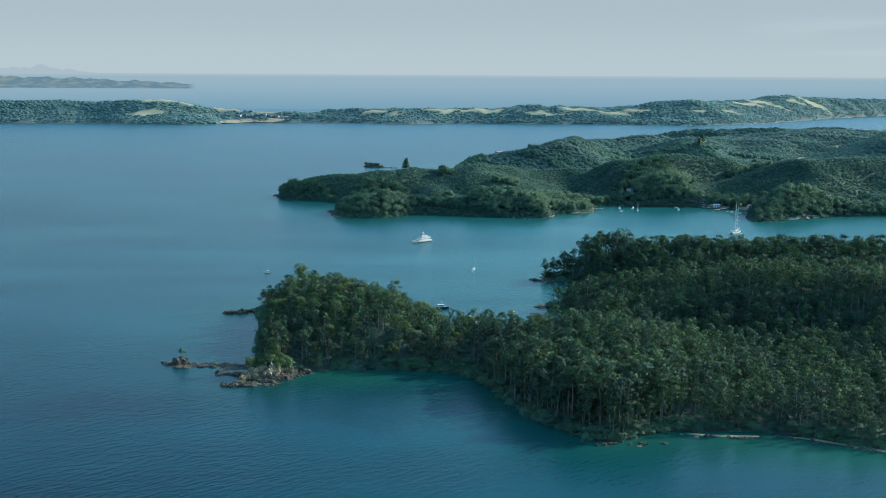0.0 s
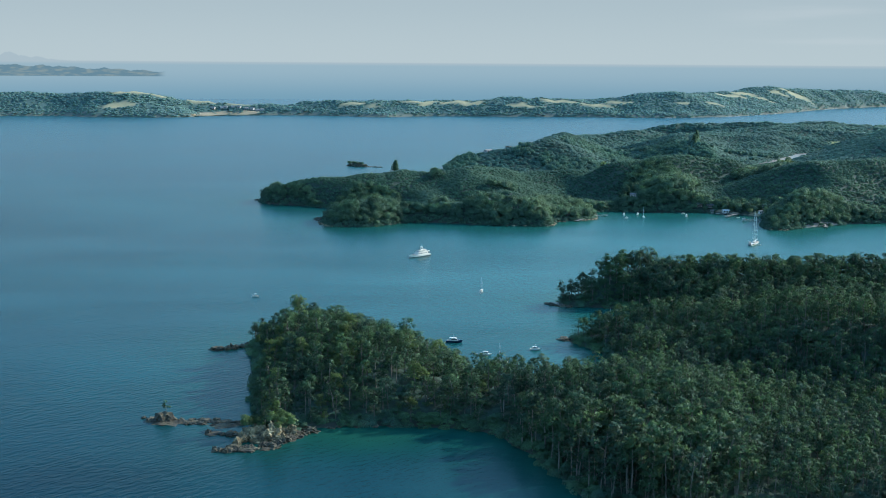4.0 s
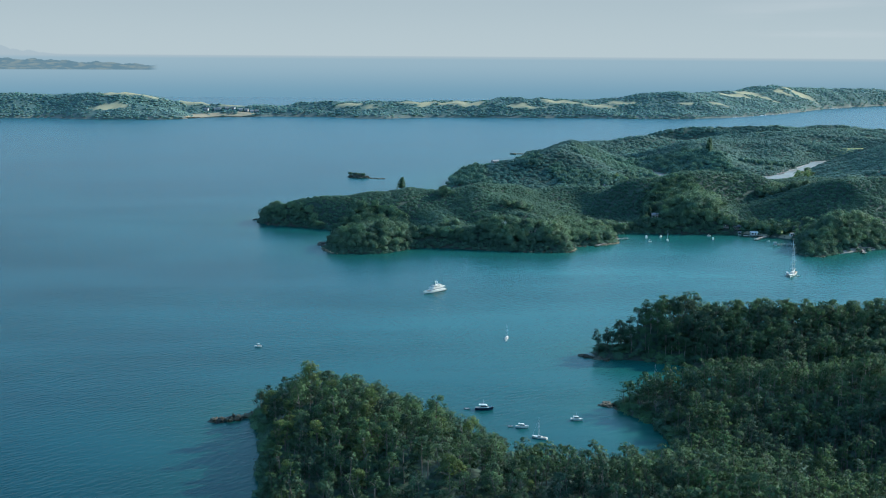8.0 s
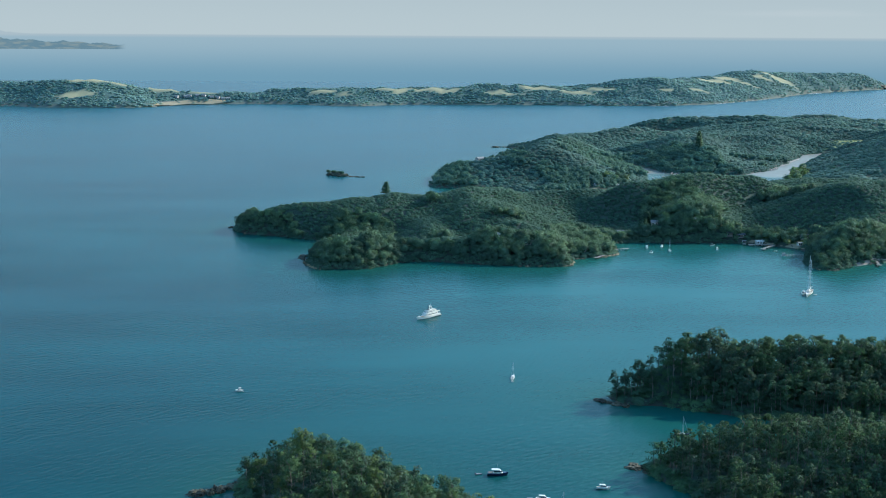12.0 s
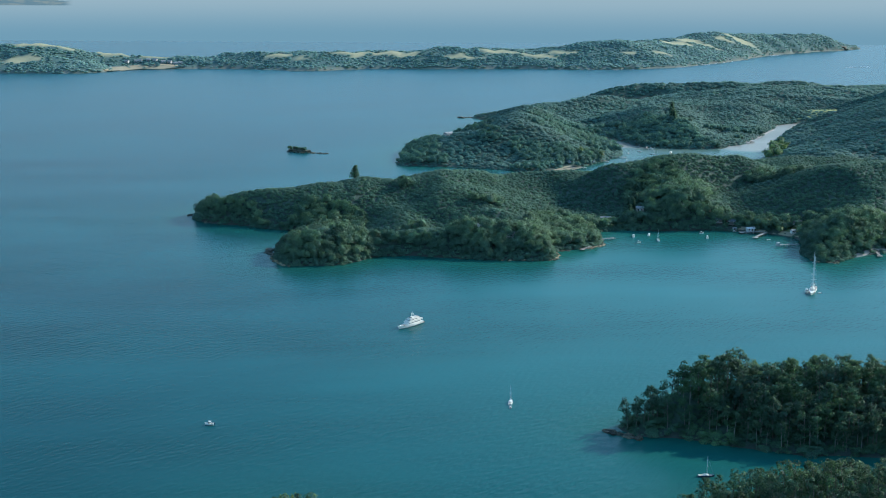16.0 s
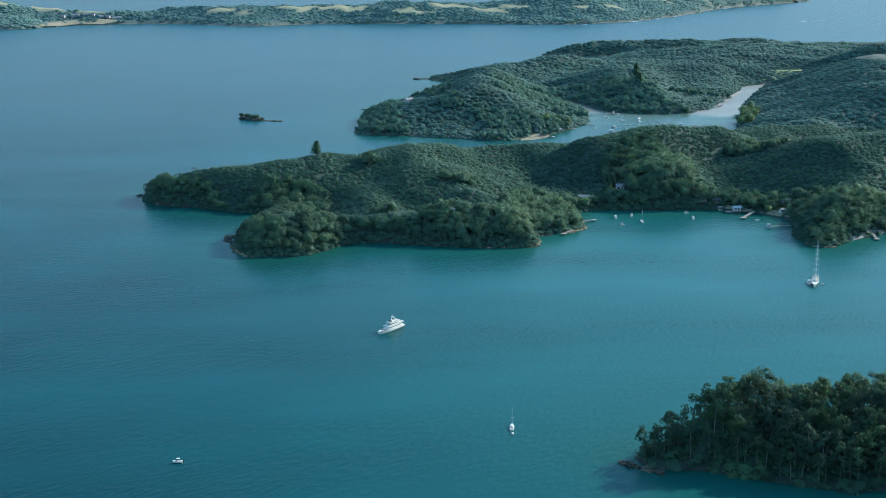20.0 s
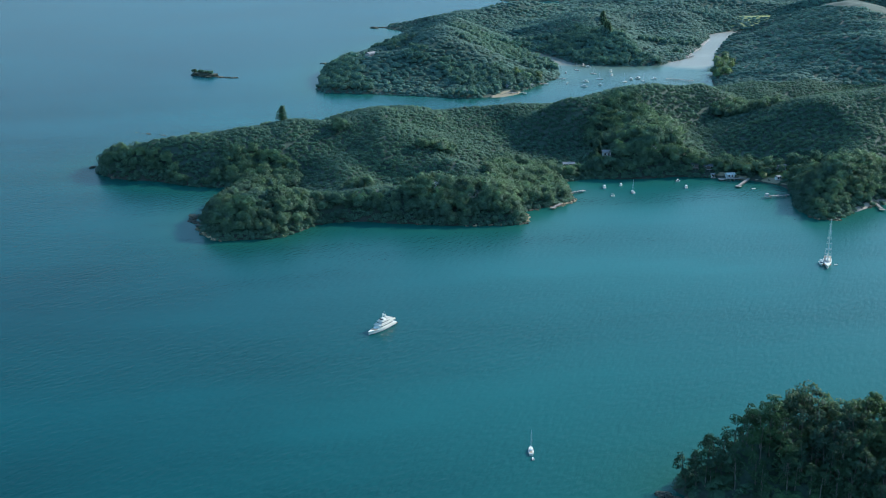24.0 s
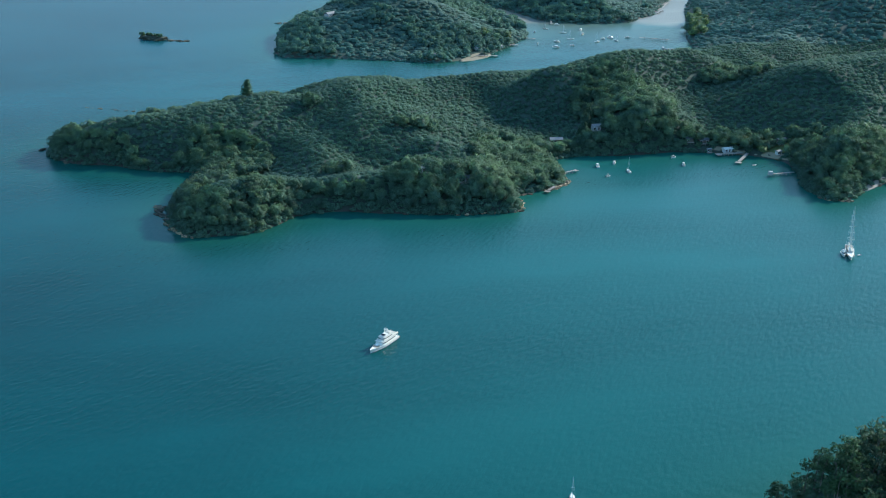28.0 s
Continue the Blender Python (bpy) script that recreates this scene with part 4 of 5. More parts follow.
def motor_yacht(x, y, turn):
    t = thing("motor_yacht", at(x, y), "large white motor yacht with stepped decks at anchor", "yacht", turn=turn)
    L = 25.0
    part("hull", hull_mesh(L, 5.8, 1.7, 1.0, 0.45, 2.2, 0.90), M_WHITE, t)
    part("swim_platform", box(-L / 2 - 1.6, -L / 2 + 0.3, -2.3, 2.3, 0.25, 0.5, 0.05), M_TEAK, t)
    part("boot_stripe", hull_mesh(L * 0.985, 5.86, 0.3, 0.3, 0.1, 2.4, 0.92), M_RUBBER, t, "grey boot stripe")
    t.scale = (0.84, 0.84, 0.80)
    part("foredeck", tier_mesh(2.0, L / 2 - 2.2, 3.6, 1.95, 2.2, 1.2, 0.0, 0.99), M_TEAK, t, "pale teak foredeck")
    part("main_deck", tier_mesh(-L / 2 + 3.0, 6.4, 5.1, 1.6, 3.75, 1.6, 0.1), M_WHITE, t)
    part("saloon_windows", tier_mesh(-L / 2 + 4.2, 5.5, 5.1, 2.75, 3.1, 0.5, 0.1, 0.99), M_GLASS, t, "dark tinted window band")
    part("boat_deck", box(-L / 2 + 0.7, 4.9, -2.6, 2.6, 3.76, 3.95, 0.06), M_CREAM, t, "cream overhanging deck")
    for sy_ in (-2.2, 2.2):
        part("awning_post", rod((-L / 2 + 1.2, sy_, 1.9), (-L / 2 + 1.2, sy_, 3.8), 0.07), M_ALLOY, t)
        part("bulwark", box(-L / 2 + 1.0, 3.0, sy_ - 0.06, sy_ + 0.06, 3.96, 4.7, 0.03), M_WHITE, t)
    part("upper_deck", tier_mesh(-7.6, 3.6, 4.4, 3.96, 5.6, 1.5, 0.2), M_WHITE, t)
    part("bridge_windows", tier_mesh(-5.6, 3.1, 4.36, 4.75, 5.1, 0.6, 0.1, 0.98), M_GLASS, t, "dark wraparound bridge windows")
    part("sun_deck", box(-8.4, 2.2, -2.15, 2.15, 5.61, 5.78, 0.06), M_CREAM, t, "cream overhanging deck")
    part("flybridge", tier_mesh(-3.4, 0.9, 3.0, 5.79, 6.5, 0.7, 0.3), M_WHITE, t)
    part("windscreen", tier_mesh(0.0, 1.0, 2.6, 6.3, 6.75, 0.5, 0.1), M_GLASS, t)
    part("sun_lounge", box(-7.6, -4.6, -1.4, 1.4, 5.79, 6.15, 0.08), M_CREAM, t)
    for sy_ in (-1.4, 1.4):
        part("arch_leg", rod((-3.6, sy_, 5.8), (-2.9, sy_ * 0.75, 8.2), 0.26, 0.18), M_WHITE, t)
    part("radar_arch", box(-3.4, -2.3, -1.2, 1.2, 8.1, 8.4, 0.08), M_WHITE, t)
    for sy_ in (-0.8, 0.8):
        part("satellite_dome", ball((-2.8, sy_, 8.8), 0.5, 1.1), M_WHITE, t)
    part("mast", rod((-2.8, 0, 8.3), (-2.9, 0, 10.8), 0.12, 0.05), M_ALLOY, t)
    part("foredeck_seat", tier_mesh(6.2, 7.6, 1.8, 2.56, 2.95, 0.3), M_WHITE, t)
    for k in range(9):
        for sy_ in (-1, 1):
            s_ = 0.5 + 0.05 * k
            half = 2.9 * (1 - max(0, (s_ - 0.42) / 0.58) ** 2.4)
            z_ = 1.7 * (1 + 0.45 * max(0, (s_ - 0.35) / 0.65) ** 2)
            part("rail_post", rod((-L / 2 + L * s_, sy_ * (half - 0.1), z_ - 0.05), (-L / 2 + L * s_, sy_ * (half - 0.1), z_ + 0.8), 0.03, sides=4), M_ALLOY, t)
    return t


def sail_boat(x, y, turn, L, mast, hull=None, label="", masts=1, spreaders=1, group=""):
    t = thing("sailing_yacht" if masts > 1 else "sailboat", at(x, y), label, "sailing yacht" if masts > 1 else "sailboat", group, turn=turn)
    beam, free = L * (0.21 if masts > 1 else 0.3), 0.055 * L + 0.35
    part("hull", hull_mesh(L, beam, free, 0.5, 0.3, 1.9, 0.7), hull or M_WHITE, t)
    deck = tier_mesh(-L * 0.46, L * 0.42, beam * 0.86, free * 0.98, free * 1.04 + 0.02, 0.02, 0.0, 0.99)
    part("deck", deck, M_TEAK if masts > 1 else M_CREAM, t)
    part("cabin", tier_mesh(-L * 0.12, L * 0.2, beam * 0.6, free, free + 0.045 * L + 0.15, 0.06 * L), M_CREAM if masts > 1 else M_WHITE, t)
    part("cabin_windows", tier_mesh(-L * 0.09, L * 0.175, beam * 0.61, free + 0.14, free + 0.04 * L, 0.03 * L, 0.02, 0.96), M_GLASS, t)
    part("cockpit", box(-L * 0.38, -L * 0.16, -beam * 0.22, beam * 0.22, free * 0.9, free * 1.12, 0.04), M_TEAK, t)
    for m in range(masts):
        mx, mh = (L * 0.12, mast) if m == 0 else (-L * 0.2, mast * 0.84)
        if masts == 1:
            mx = L * 0.08
        r = 0.0058 * mast + 0.035
        pole = part("mast", rod((mx, 0, free), (mx - 0.01 * mh, 0, mh), r, r * 0.6), M_WHITE if masts > 1 else M_ALLOY, t)
        for k in range(spreaders):
            z = free + (mh - free) * (k + 1) / (spreaders + 1)
            w_ = beam * 0.38 * (1 - 0.08 * k)
            part("spreader", rod((mx - 0.01 * z, -w_, z), (mx - 0.01 * z, w_, z), r * 0.6, sides=5), M_WHITE if masts > 1 else M_ALLOY, pole)
        part("boom", rod((mx, 0, free + 0.09 * L ** 0.8), (mx - L * 0.3, 0, free + 0.085 * L ** 0.8), r * 0.8), M_ALLOY, t)
        part("furled_sail", rod((mx - L * 0.02, 0, free + 0.1 * L ** 0.8 + r), (mx - L * 0.29, 0, free + 0.095 * L ** 0.8 + r), r * 1.6, r), M_WHITE, t)
        part("forestay", rod((mx - 0.01 * mh, 0, mh * 0.96), (mx + L * 0.3 if masts > 1 and m else L * 0.47, 0, free * 1.3), 0.035, sides=4), M_ALLOY, t)
        for sy_ in (-1, 1):
            part("shroud", rod((mx - 0.01 * mh, 0, mh * 0.95), (mx - 0.02 * L, sy_ * beam * 0.44, free), 0.022, sides=3), M_ALLOY, t)
    return t


def launch(x, y, turn, L, hull=None, label="white cabin launch at anchor", group="", mast=0.0, fly=False):
    t = thing("launch", at(x, y), label, "motor boat", group, turn=turn)
    beam, free = L * 0.34, 0.1 * L + 0.25
    part("hull", hull_mesh(L, beam, free, 0.4, 0.45, 2.3, 0.92), hull or M_WHITE, t)
    part("cockpit", box(-L * 0.45, -L * 0.2, -beam * 0.36, beam * 0.36, free * 0.8, free * 1.02, 0.03), M_TEAK, t)
    part("cabin", tier_mesh(-L * 0.2, L * 0.3, beam * 0.78, free * 0.98, free + 0.13 * L + 0.3, 0.12 * L), M_WHITE, t)
    part("cabin_windows", tier_mesh(-L * 0.18, L * 0.275, beam * 0.79, free + 0.06 * L + 0.12, free + 0.11 * L + 0.22, 0.06 * L, 0.03, 0.95), M_GLASS, t, "dark window band")
    part("roof", tier_mesh(-L * 0.3, L * 0.16, beam * 0.76, free + 0.13 * L + 0.3, free + 0.14 * L + 0.36, 0.03), M_WHITE, t)
    if fly:
        part("flybridge", tier_mesh(-L * 0.12, L * 0.1, beam * 0.55, free + 0.14 * L + 0.36, free + 0.24 * L + 0.4, 0.05 * L), M_WHITE, t)
    if mast:
        part("mast", rod((0, 0, free), (-0.1, 0, mast), 0.06, 0.04), M_ALLOY, t)
    part("bow_rail", rod((L * 0.25, -beam * 0.3, free * 1.1 + 0.4), (L * 0.47, 0, free * 1.35 + 0.4), 0.025, sides=4), M_ALLOY, t)
    return t


def dinghy(x, y, turn, L=2.6, label="small grey inflatable dinghy lying astern", group="", hull=None):
    t = thing("dinghy", at(x, y), label, "dinghy", group, turn=turn)
    part("hull", hull_mesh(L, L * 0.42, 0.42, 0.12, 0.3, 2.4, 0.95), hull or M_RUBBER, t)
    part("thwart", box(-0.15, 0.15, -L * 0.17, L * 0.17, 0.38, 0.46, 0.02), M_TEAK, t)
    part("outboard", box(-L / 2 - 0.28, -L / 2 + 0.02, -0.14, 0.14, 0.15, 0.85, 0.05), M_NAVY, t)
    return t


def runabout(x, y, turn, L, label="open white runabout moored", group=""):
    t = thing("runabout", at(x, y), label, "motor boat", group, turn=turn)
    part("hull", hull_mesh(L, L * 0.38, 0.75, 0.3, 0.4, 2.3, 0.95), M_WHITE, t)
    part("cockpit", box(-L * 0.4, L * 0.12, -L * 0.13, L * 0.13, 0.6, 0.78, 0.03), M_TEAK, t)
    part("windscreen", tier_mesh(L * 0.05, L * 0.22, L * 0.28, 0.8, 1.35, 0.3, 0.25, 0.8), M_GLASS, t)
    part("canopy", box(-L * 0.2, L * 0.12, -L * 0.15, L * 0.15, 1.75, 1.82, 0.03), M_WHITE, t)
    for sx_, sy_ in ((-0.18, -1), (-0.18, 1), (0.1, -1), (0.1, 1)):
        part("canopy_post", rod((L * sx_, sy_ * L * 0.14, 0.7), (L * sx_, sy_ * L * 0.14, 1.78), 0.025, sides=4), M_ALLOY, t)
    part("outboard", box(-L / 2 - 0.4, -L / 2 + 0.05, -0.2, 0.2, 0.2, 1.15, 0.06), M_NAVY, t)
    return t


motor_yacht(-19, 1165, 228)
sail_boat(287, 1243, 244, 22.5, 28.2, None, "large white two-masted sailing yacht with many spreaders", 2, 6)
launch(281.8, 1241.5, 250, 7.0, None, "white motor launch tied alongside the sailing yacht", fly=True)
dinghy(290.6, 1238.5, 200, 2.6, "small white tender beside the sailing yacht", hull=M_WHITE)
sail_boat(25, 997, 78, 7.0, 9.0, None, "white sloop with furled sails towing a tender")
dinghy(24, 989.5, 80, 2.2, "small white tender behind the sloop", hull=M_WHITE)
runabout(-134, 973, 176, 4.0, "small open white runabout alone on the water")
COVE = "boats moored in the cove"
launch(0, 827, -6, 8.2, M_NAVY, "launch with dark hull and white cabin", COVE, 4.6)
dinghy(-8.5, 828, 0, group=COVE)
launch(17, 794, -12, 5.6, None, "small white cabin boat moored in the cove", COVE)
dinghy(11.5, 795.5, 0, 2.2, group=COVE)
sail_boat(24, 776, 150, 7.0, 9.5, None, "small white sloop moored in the cove", group=COVE)
launch(46, 807, -14, 5.4, None, "small white cabin boat moored in the cove", COVE, 3.4)
runabout(17, 751, 30, 4.6, "small open white boat near the wooded shore", COVE)
sail_boat(100, 884, -5, 6.6, 9.0, M_NAVY, "small sloop with dark blue hull in shade", group=COVE)
BAY = "boats moored in the bay"
launch(204, 1468, 80, 6.4, None, "white cabin boat moored in the bay", BAY)
launch(220, 1474, 60, 5.0, None, "white cabin boat moored in the bay", BAY)
sail_boat(222, 1449, 85, 7.5, 10.0, None, "white sloop moored in the bay", group=BAY)
runabout(202, 1439, 20, 3.6, "small open white boat in the bay", BAY)
launch(270, 1458, 75, 6.0, None, "white cabin boat moored in the bay", BAY)
runabout(271, 1480, 10, 3.8, "small open white boat in the bay", BAY)
dinghy(323, 1446, 10, 3.4, "small pale dinghy off the jetty", BAY, M_WHITE)
LAGOON = "boats moored in the lagoon"
for k, (bx, by) in enumerate(((339, 2071), (360, 2093), (345, 2001), (332, 1965), (367, 2016), (354, 1972), (391, 2044), (391, 1991), (405, 2008), (416, 2014), (416, 1994),
                              (436, 2010), (383, 2119), (372, 2060), (400, 2075), (318, 1990))):
    if k % 3 == 1:
        sail_boat(bx, by, 100 + 17 * k, 7.5 + (k % 4) * 0.5, 10.0, None, "small white sloop moored in the lagoon", group=LAGOON)
    else:
        launch(bx, by, 90 + 23 * k, 5.5 + (k % 5) * 0.5, None, "white cabin boat moored in the lagoon", LAGOON)


# ---- houses and jetties ----
def house(land, x, y, turn, w, d, h, roof, wall, label, z=None, flat=False, group="holiday houses"):
    px, py = x * U, y * U
    g = float(land.sample(land.z, np.array([px]), np.array([py]))[0]) if z is None else z
    t = thing("house", (px, py, g), label, "house", group, turn=turn)
    part("wall", box(-w / 2, w / 2, -d / 2, d / 2, -1.5, h, 0.03), wall, t)
    top = 0.5 if flat else d * 0.28
    rings = [[(sx_, -d / 2 - 0.4, h + 0.004), (sx_, d / 2 + 0.4, h + 0.004), (sx_, d / 2 + 0.4, h + 0.16), (sx_, 0, h + 0.16 + top), (sx_, -d / 2 - 0.4, h + 0.16)] for sx_ in (-w / 2 - 0.4, w / 2 + 0.4)]
    part("roof", loft(rings), roof, t)
    n = max(2, int(w / 2.2))
    for k in range(n):
        cx = -w / 2 + w * (k + 0.5) / n
        if k == n // 2:
            part("door", box(cx - 0.5, cx + 0.5, -d / 2 - 0.06, -d / 2 + 0.02, 0.05, 2.1, 0.02), M_WALL_DARK, t)
        else:
            win = part("window", box(cx - 0.75, cx + 0.75, -d / 2 - 0.05, -d / 2 + 0.02, 0.6, 2.1, 0.02), M_WHITE, t)
            part("pane", box(cx - 0.65, cx + 0.65, -d / 2 - 0.07, -d / 2 + 0.0, 0.7, 2.0), M_GLASS, win)
    part("veranda", box(-w / 2, w / 2, -d / 2 - 2.0, -d / 2 - 0.02, -0.25, 0.0, 0.03), M_TIMBER, t)
    for k in range(3):
        cx = -w / 2 + 0.2 + (w - 0.4) * k / 2
        part("veranda_post", box(cx - 0.06, cx + 0.06, -d / 2 - 1.95, -d / 2 - 1.83, -1.8, -0.25), M_TIMBER, t)
    return t


house(BAY_ISLAND, 320, 1486, 8, 8.0, 4.0, 2.0, M_PALE_WALL, M_PALE_WALL, "long white boathouse with white roof by the jetty", 1.0)
house(BAY_ISLAND, 305, 1489, 0, 2.6, 2.2, 1.9, M_IRON, M_PALE_WALL, "small white shed on the beach", 0.9)
house(BAY_ISLAND, 305, 1501, 0, 7.0, 4.5, 2.2, M_SLATE, M_WALL_DARK, "dark timber cottage under the trees")
house(BAY_ISLAND, 294, 1503, -8, 5.0, 4.0, 2.2, M_SLATE, M_WALL_DARK, "dark timber cottage under the trees")
house(BAY_ISLAND, 363, 1482, 20, 7.5, 5.0, 2.5, M_IRON, M_PALE_WALL, "white cottage with pale iron roof behind a lawn")
house(BAY_ISLAND, 352, 1464, 15, 3.6, 3.0, 2.2, M_IRON, M_PALE_WALL, "small white boat shed on the beach")
house(BAY_ISLAND, 192, 1533, -5, 9.0, 4.5, 2.4, M_IRON, M_WALL_DARK, "long cottage with pale grey roof in the bush")
house(BAY_ISLAND, 224, 1529, -5, 6.0, 5.0, 2.8, M_IRON, M_WALL, "cottage with pale grey roof in the bush")
house(BAY_ISLAND, 56, 1416, 12, 7.0, 5.5, 2.8, M_PALE_WALL, M_PALE_WALL, "white house with verandas among the trees")
house(BAY_ISLAND, 152, 1456, -20, 7.0, 5.0, 2.8, M_IRON, M_WALL, "pale house half hidden by trees")
house(BAY_ISLAND, 139, 1432, -10, 6.0, 4.5, 2.6, M_SLATE, M_WALL, "small house half hidden by trees")
house(BAY_ISLAND, 84, 1402, 4, 12.0, 4.5, 2.4, M_SLATE, M_WALL, "long low house with a veranda on the wooded slope")
house(BAY_ISLAND, -74, 1500, 15, 6.0, 4.0, 2.6, M_IRON, M_WALL, "small white bach above the little beach")
house(BAY_ISLAND, 262, 1516, 0, 4.5, 3.5, 2.4, M_IRON, M_WALL, "small pale cottage on the wooded point")
house(LAGOON_LAND, 182, 1926, 0, 8.0, 5.0, 2.6, M_IRON, M_WALL_DARK, "pale house on a cleared slope by the lagoon")
house(LAGOON_LAND, 92, 2092, 40, 12.0, 6.0, 3.0, M_IRON, M_WALL, "pale house on the seaward slope")
house(LAGOON_LAND, 124, 2169, 60, 10.0, 6.0, 3.0, M_SLATE, M_WALL, "long pale house on the seaward ridge")
house(LAGOON_LAND, 236, 1950, 30, 6.0, 4.0, 2.4, M_IRON, M_WALL, "boat shed by the sand spit")


def jetty(x0, y0, x1, y1, width, label, shed=False):
    a, b = Vector(at(x0, y0)), Vector(at(x1, y1))
    d = b - a
    t = thing("jetty", a, label, "jetty", "timber jetties", turn=math.degrees(math.atan2(d.y, d.x)))
    n = d.length
    part("deck", box(-2.5, n, -width / 2, width / 2, 1.25, 1.45, 0.03), M_TIMBER, t)
    for k in range(int(n / 3) + 1):
        for sy_ in (-1, 1):
            part("pile", rod((3 * k, sy_ * width * 0.42, -2.5), (3 * k, sy_ * width * 0.42, 1.9), 0.14, sides=6), M_TIMBER, t)
    part("landing", box(n - 0.1, n + 3.2, -width, width, 1.0, 1.22, 0.03), M_TIMBER, t)
    if shed:
        part("shelter", box(n + 0.3, n + 2.6, -width * 0.8, width * 0.8, 1.22, 3.2, 0.05), M_WALL, t)
    return t


jetty(326, 1478, 310, 1478, 2.6, "low timber deck along the water before the boathouse")
jetty(330, 1474, 314, 1454, 2.2, "long timber jetty below the boathouse")
jetty(338, 1417, 323, 1416, 1.6, "timber jetty with a small white shelter", True)
jetty(152, 1416, 146, 1409, 1.8, "short timber landing below the trees")
jetty(173, 1452, 181, 1456, 1.6, "low dark pontoon off the point")
jetty(245, 1962, 268, 1972, 2.0, "timber jetty by the sand spit", True)
jetty(225, 1930, 248, 1924, 2.0, "timber jetty by the sand spit")
jetty(462, 1922, 448, 1926, 3.0, "jetty with a boat shelter on the lagoon", True)
jetty(268, 1992, 290, 1986, 1.8, "narrow timber jetty beside the sand spit")
jetty(305, 2030, 322, 2024, 1.8, "short jetty at the wooded point")
jetty(475, 1985, 452, 2003, 1.6, "long thin jetty on the lagoon")
jetty(560, 2202, 545, 2185, 2.0, "small jetty on the lagoon")
jetty(384, 2145, 378, 2125, 2.0, "small jetty on the lagoon")


# ---- beaches, rocks and lone trees ----
def patch(name, land, pts, material, label, lift=0.15):
    """A thin apron of sand or grass that follows the ground; pts: an outline in chart units."""
    p = np.array(pts, float).reshape(-1, 2) * U
    c = p.mean(0)
    bm = bmesh.new()
    rings = []
    for f in (0.0, 0.5, 0.85, 1.0):
        q = c + (p - c) * f
        z = np.maximum(land.sample(land.z, q[:, 0], q[:, 1]), 0.02) + lift * (1.2 - f)
        rings.append([bm.verts.new((*a, b)) for a, b in zip(q, z)])
    n = len(p)
    for a, b in zip(rings, rings[1:]):
        for k in range(n):
            bm.faces.new((a[k], a[(k + 1) % n], b[(k + 1) % n], b[k]))
    bmesh.ops.remove_doubles(bm, verts=bm.verts, dist=0.01)
    base = bmesh.ops.extrude_face_region(bm, geom=bm.faces[:])["geom"]
    for v in base:
        if isinstance(v, bmesh.types.BMVert):
            v.co.z -= 0.6
    bmesh.ops.recalc_face_normals(bm, faces=bm.faces)
    ob = part(name, bm, material, smooth=True)
    return tagged(ob, label, name, kind="structure")


patch("beach", BAY_ISLAND, [336, 1473, 345, 1462, 354, 1448, 358, 1452, 352, 1468, 342, 1478], M_SAND, "pale shell beach at the head of the bay")
patch("beach", BAY_ISLAND, [308, 1492, 320, 1484, 330, 1475, 334, 1479, 322, 1490, 310, 1496], M_SAND, "pale shell beach below the boathouse")
patch("beach", BAY_ISLAND, [172, 1486, 180, 1494, 192, 1500, 190, 1504, 178, 1500, 170, 1492], M_SAND, "small sandy beach beside the point")
patch("beach", BAY_ISLAND, [-98, 1514, -86, 1508, -80, 1512, -84, 1517, -96, 1518], M_SAND, "small sandy beach in a notch of the coast")
patch("beach", BAY_ISLAND, [370, 1364, 394, 1379, 414, 1389, 413, 1391, 392, 1383, 368, 1367], M_MUD, "tan pebble beach on the outer shore")
patch("beach", HEADLAND, [104, 534, 112, 531, 124, 529, 136, 530, 135, 532, 122, 532, 108, 535], M_SAND, "narrow pale beach below the headland wood")
patch("beach", HEADLAND, [146, 531, 156, 526, 168, 518, 182, 509, 183, 511, 170, 520, 158, 528], M_SAND, "narrow pale beach below the headland wood")
patch("lawn", BAY_ISLAND, [346, 1472, 354, 1465, 364, 1462, 374, 1468, 376, 1478, 366, 1480, 352, 1480], M_LAWN, "sunlit lawn before the cottage", 0.4)
patch("beach", LAGOON_LAND, [204, 1902, 220, 1907, 240, 1922, 252, 1944, 242, 1948, 218, 1926, 206, 1912], M_SAND, "pale sand spit at the mouth of the lagoon")
patch("beach", LAGOON_LAND, [545, 2192, 590, 2262, 640, 2352, 652, 2372, 645, 2376, 584, 2270, 541, 2202], M_MUD, "pale tidal shore of the lagoon", 0.3)
patch("lawn", LAGOON_LAND, [725, 2490, 790, 2480, 830, 2530, 760, 2545], M_LAWN, "bright green marsh at the lagoon head", 0.6)


def rock_mesh(seed, fine=2, material=None):
    bm = bmesh.new()
    bmesh.ops.create_icosphere(bm, subdivisions=fine, radius=1.0)
    noise.seed_set(seed + 1)
    for v in bm.verts:
        p = v.co.normalized()
        ridge = 1 - 2 * abs(noise.noise(p * 2.3 + Vector((0, seed, 0))))
        f = 0.9 + 0.5 * noise.noise(p * 1.7 + Vector((seed, 0, 0))) + 0.28 * ridge + 0.35 * noise.noise(p * 4.1) + 0.22 * noise.noise(p * 9)
        v.co = p * f
        v.co.x, v.co.y = round(v.co.x * 5) / 5 * 0.4 + v.co.x * 0.6, round(v.co.y * 5) / 5 * 0.4 + v.co.y * 0.6
        v.co.z = round(v.co.z * 4) / 4 * 0.6 + v.co.z * 0.4
    me = bpy.data.meshes.new("rock")
    bm.to_mesh(me)
    bm.free()
    me.materials.append(material or M_ROCK)
    return me


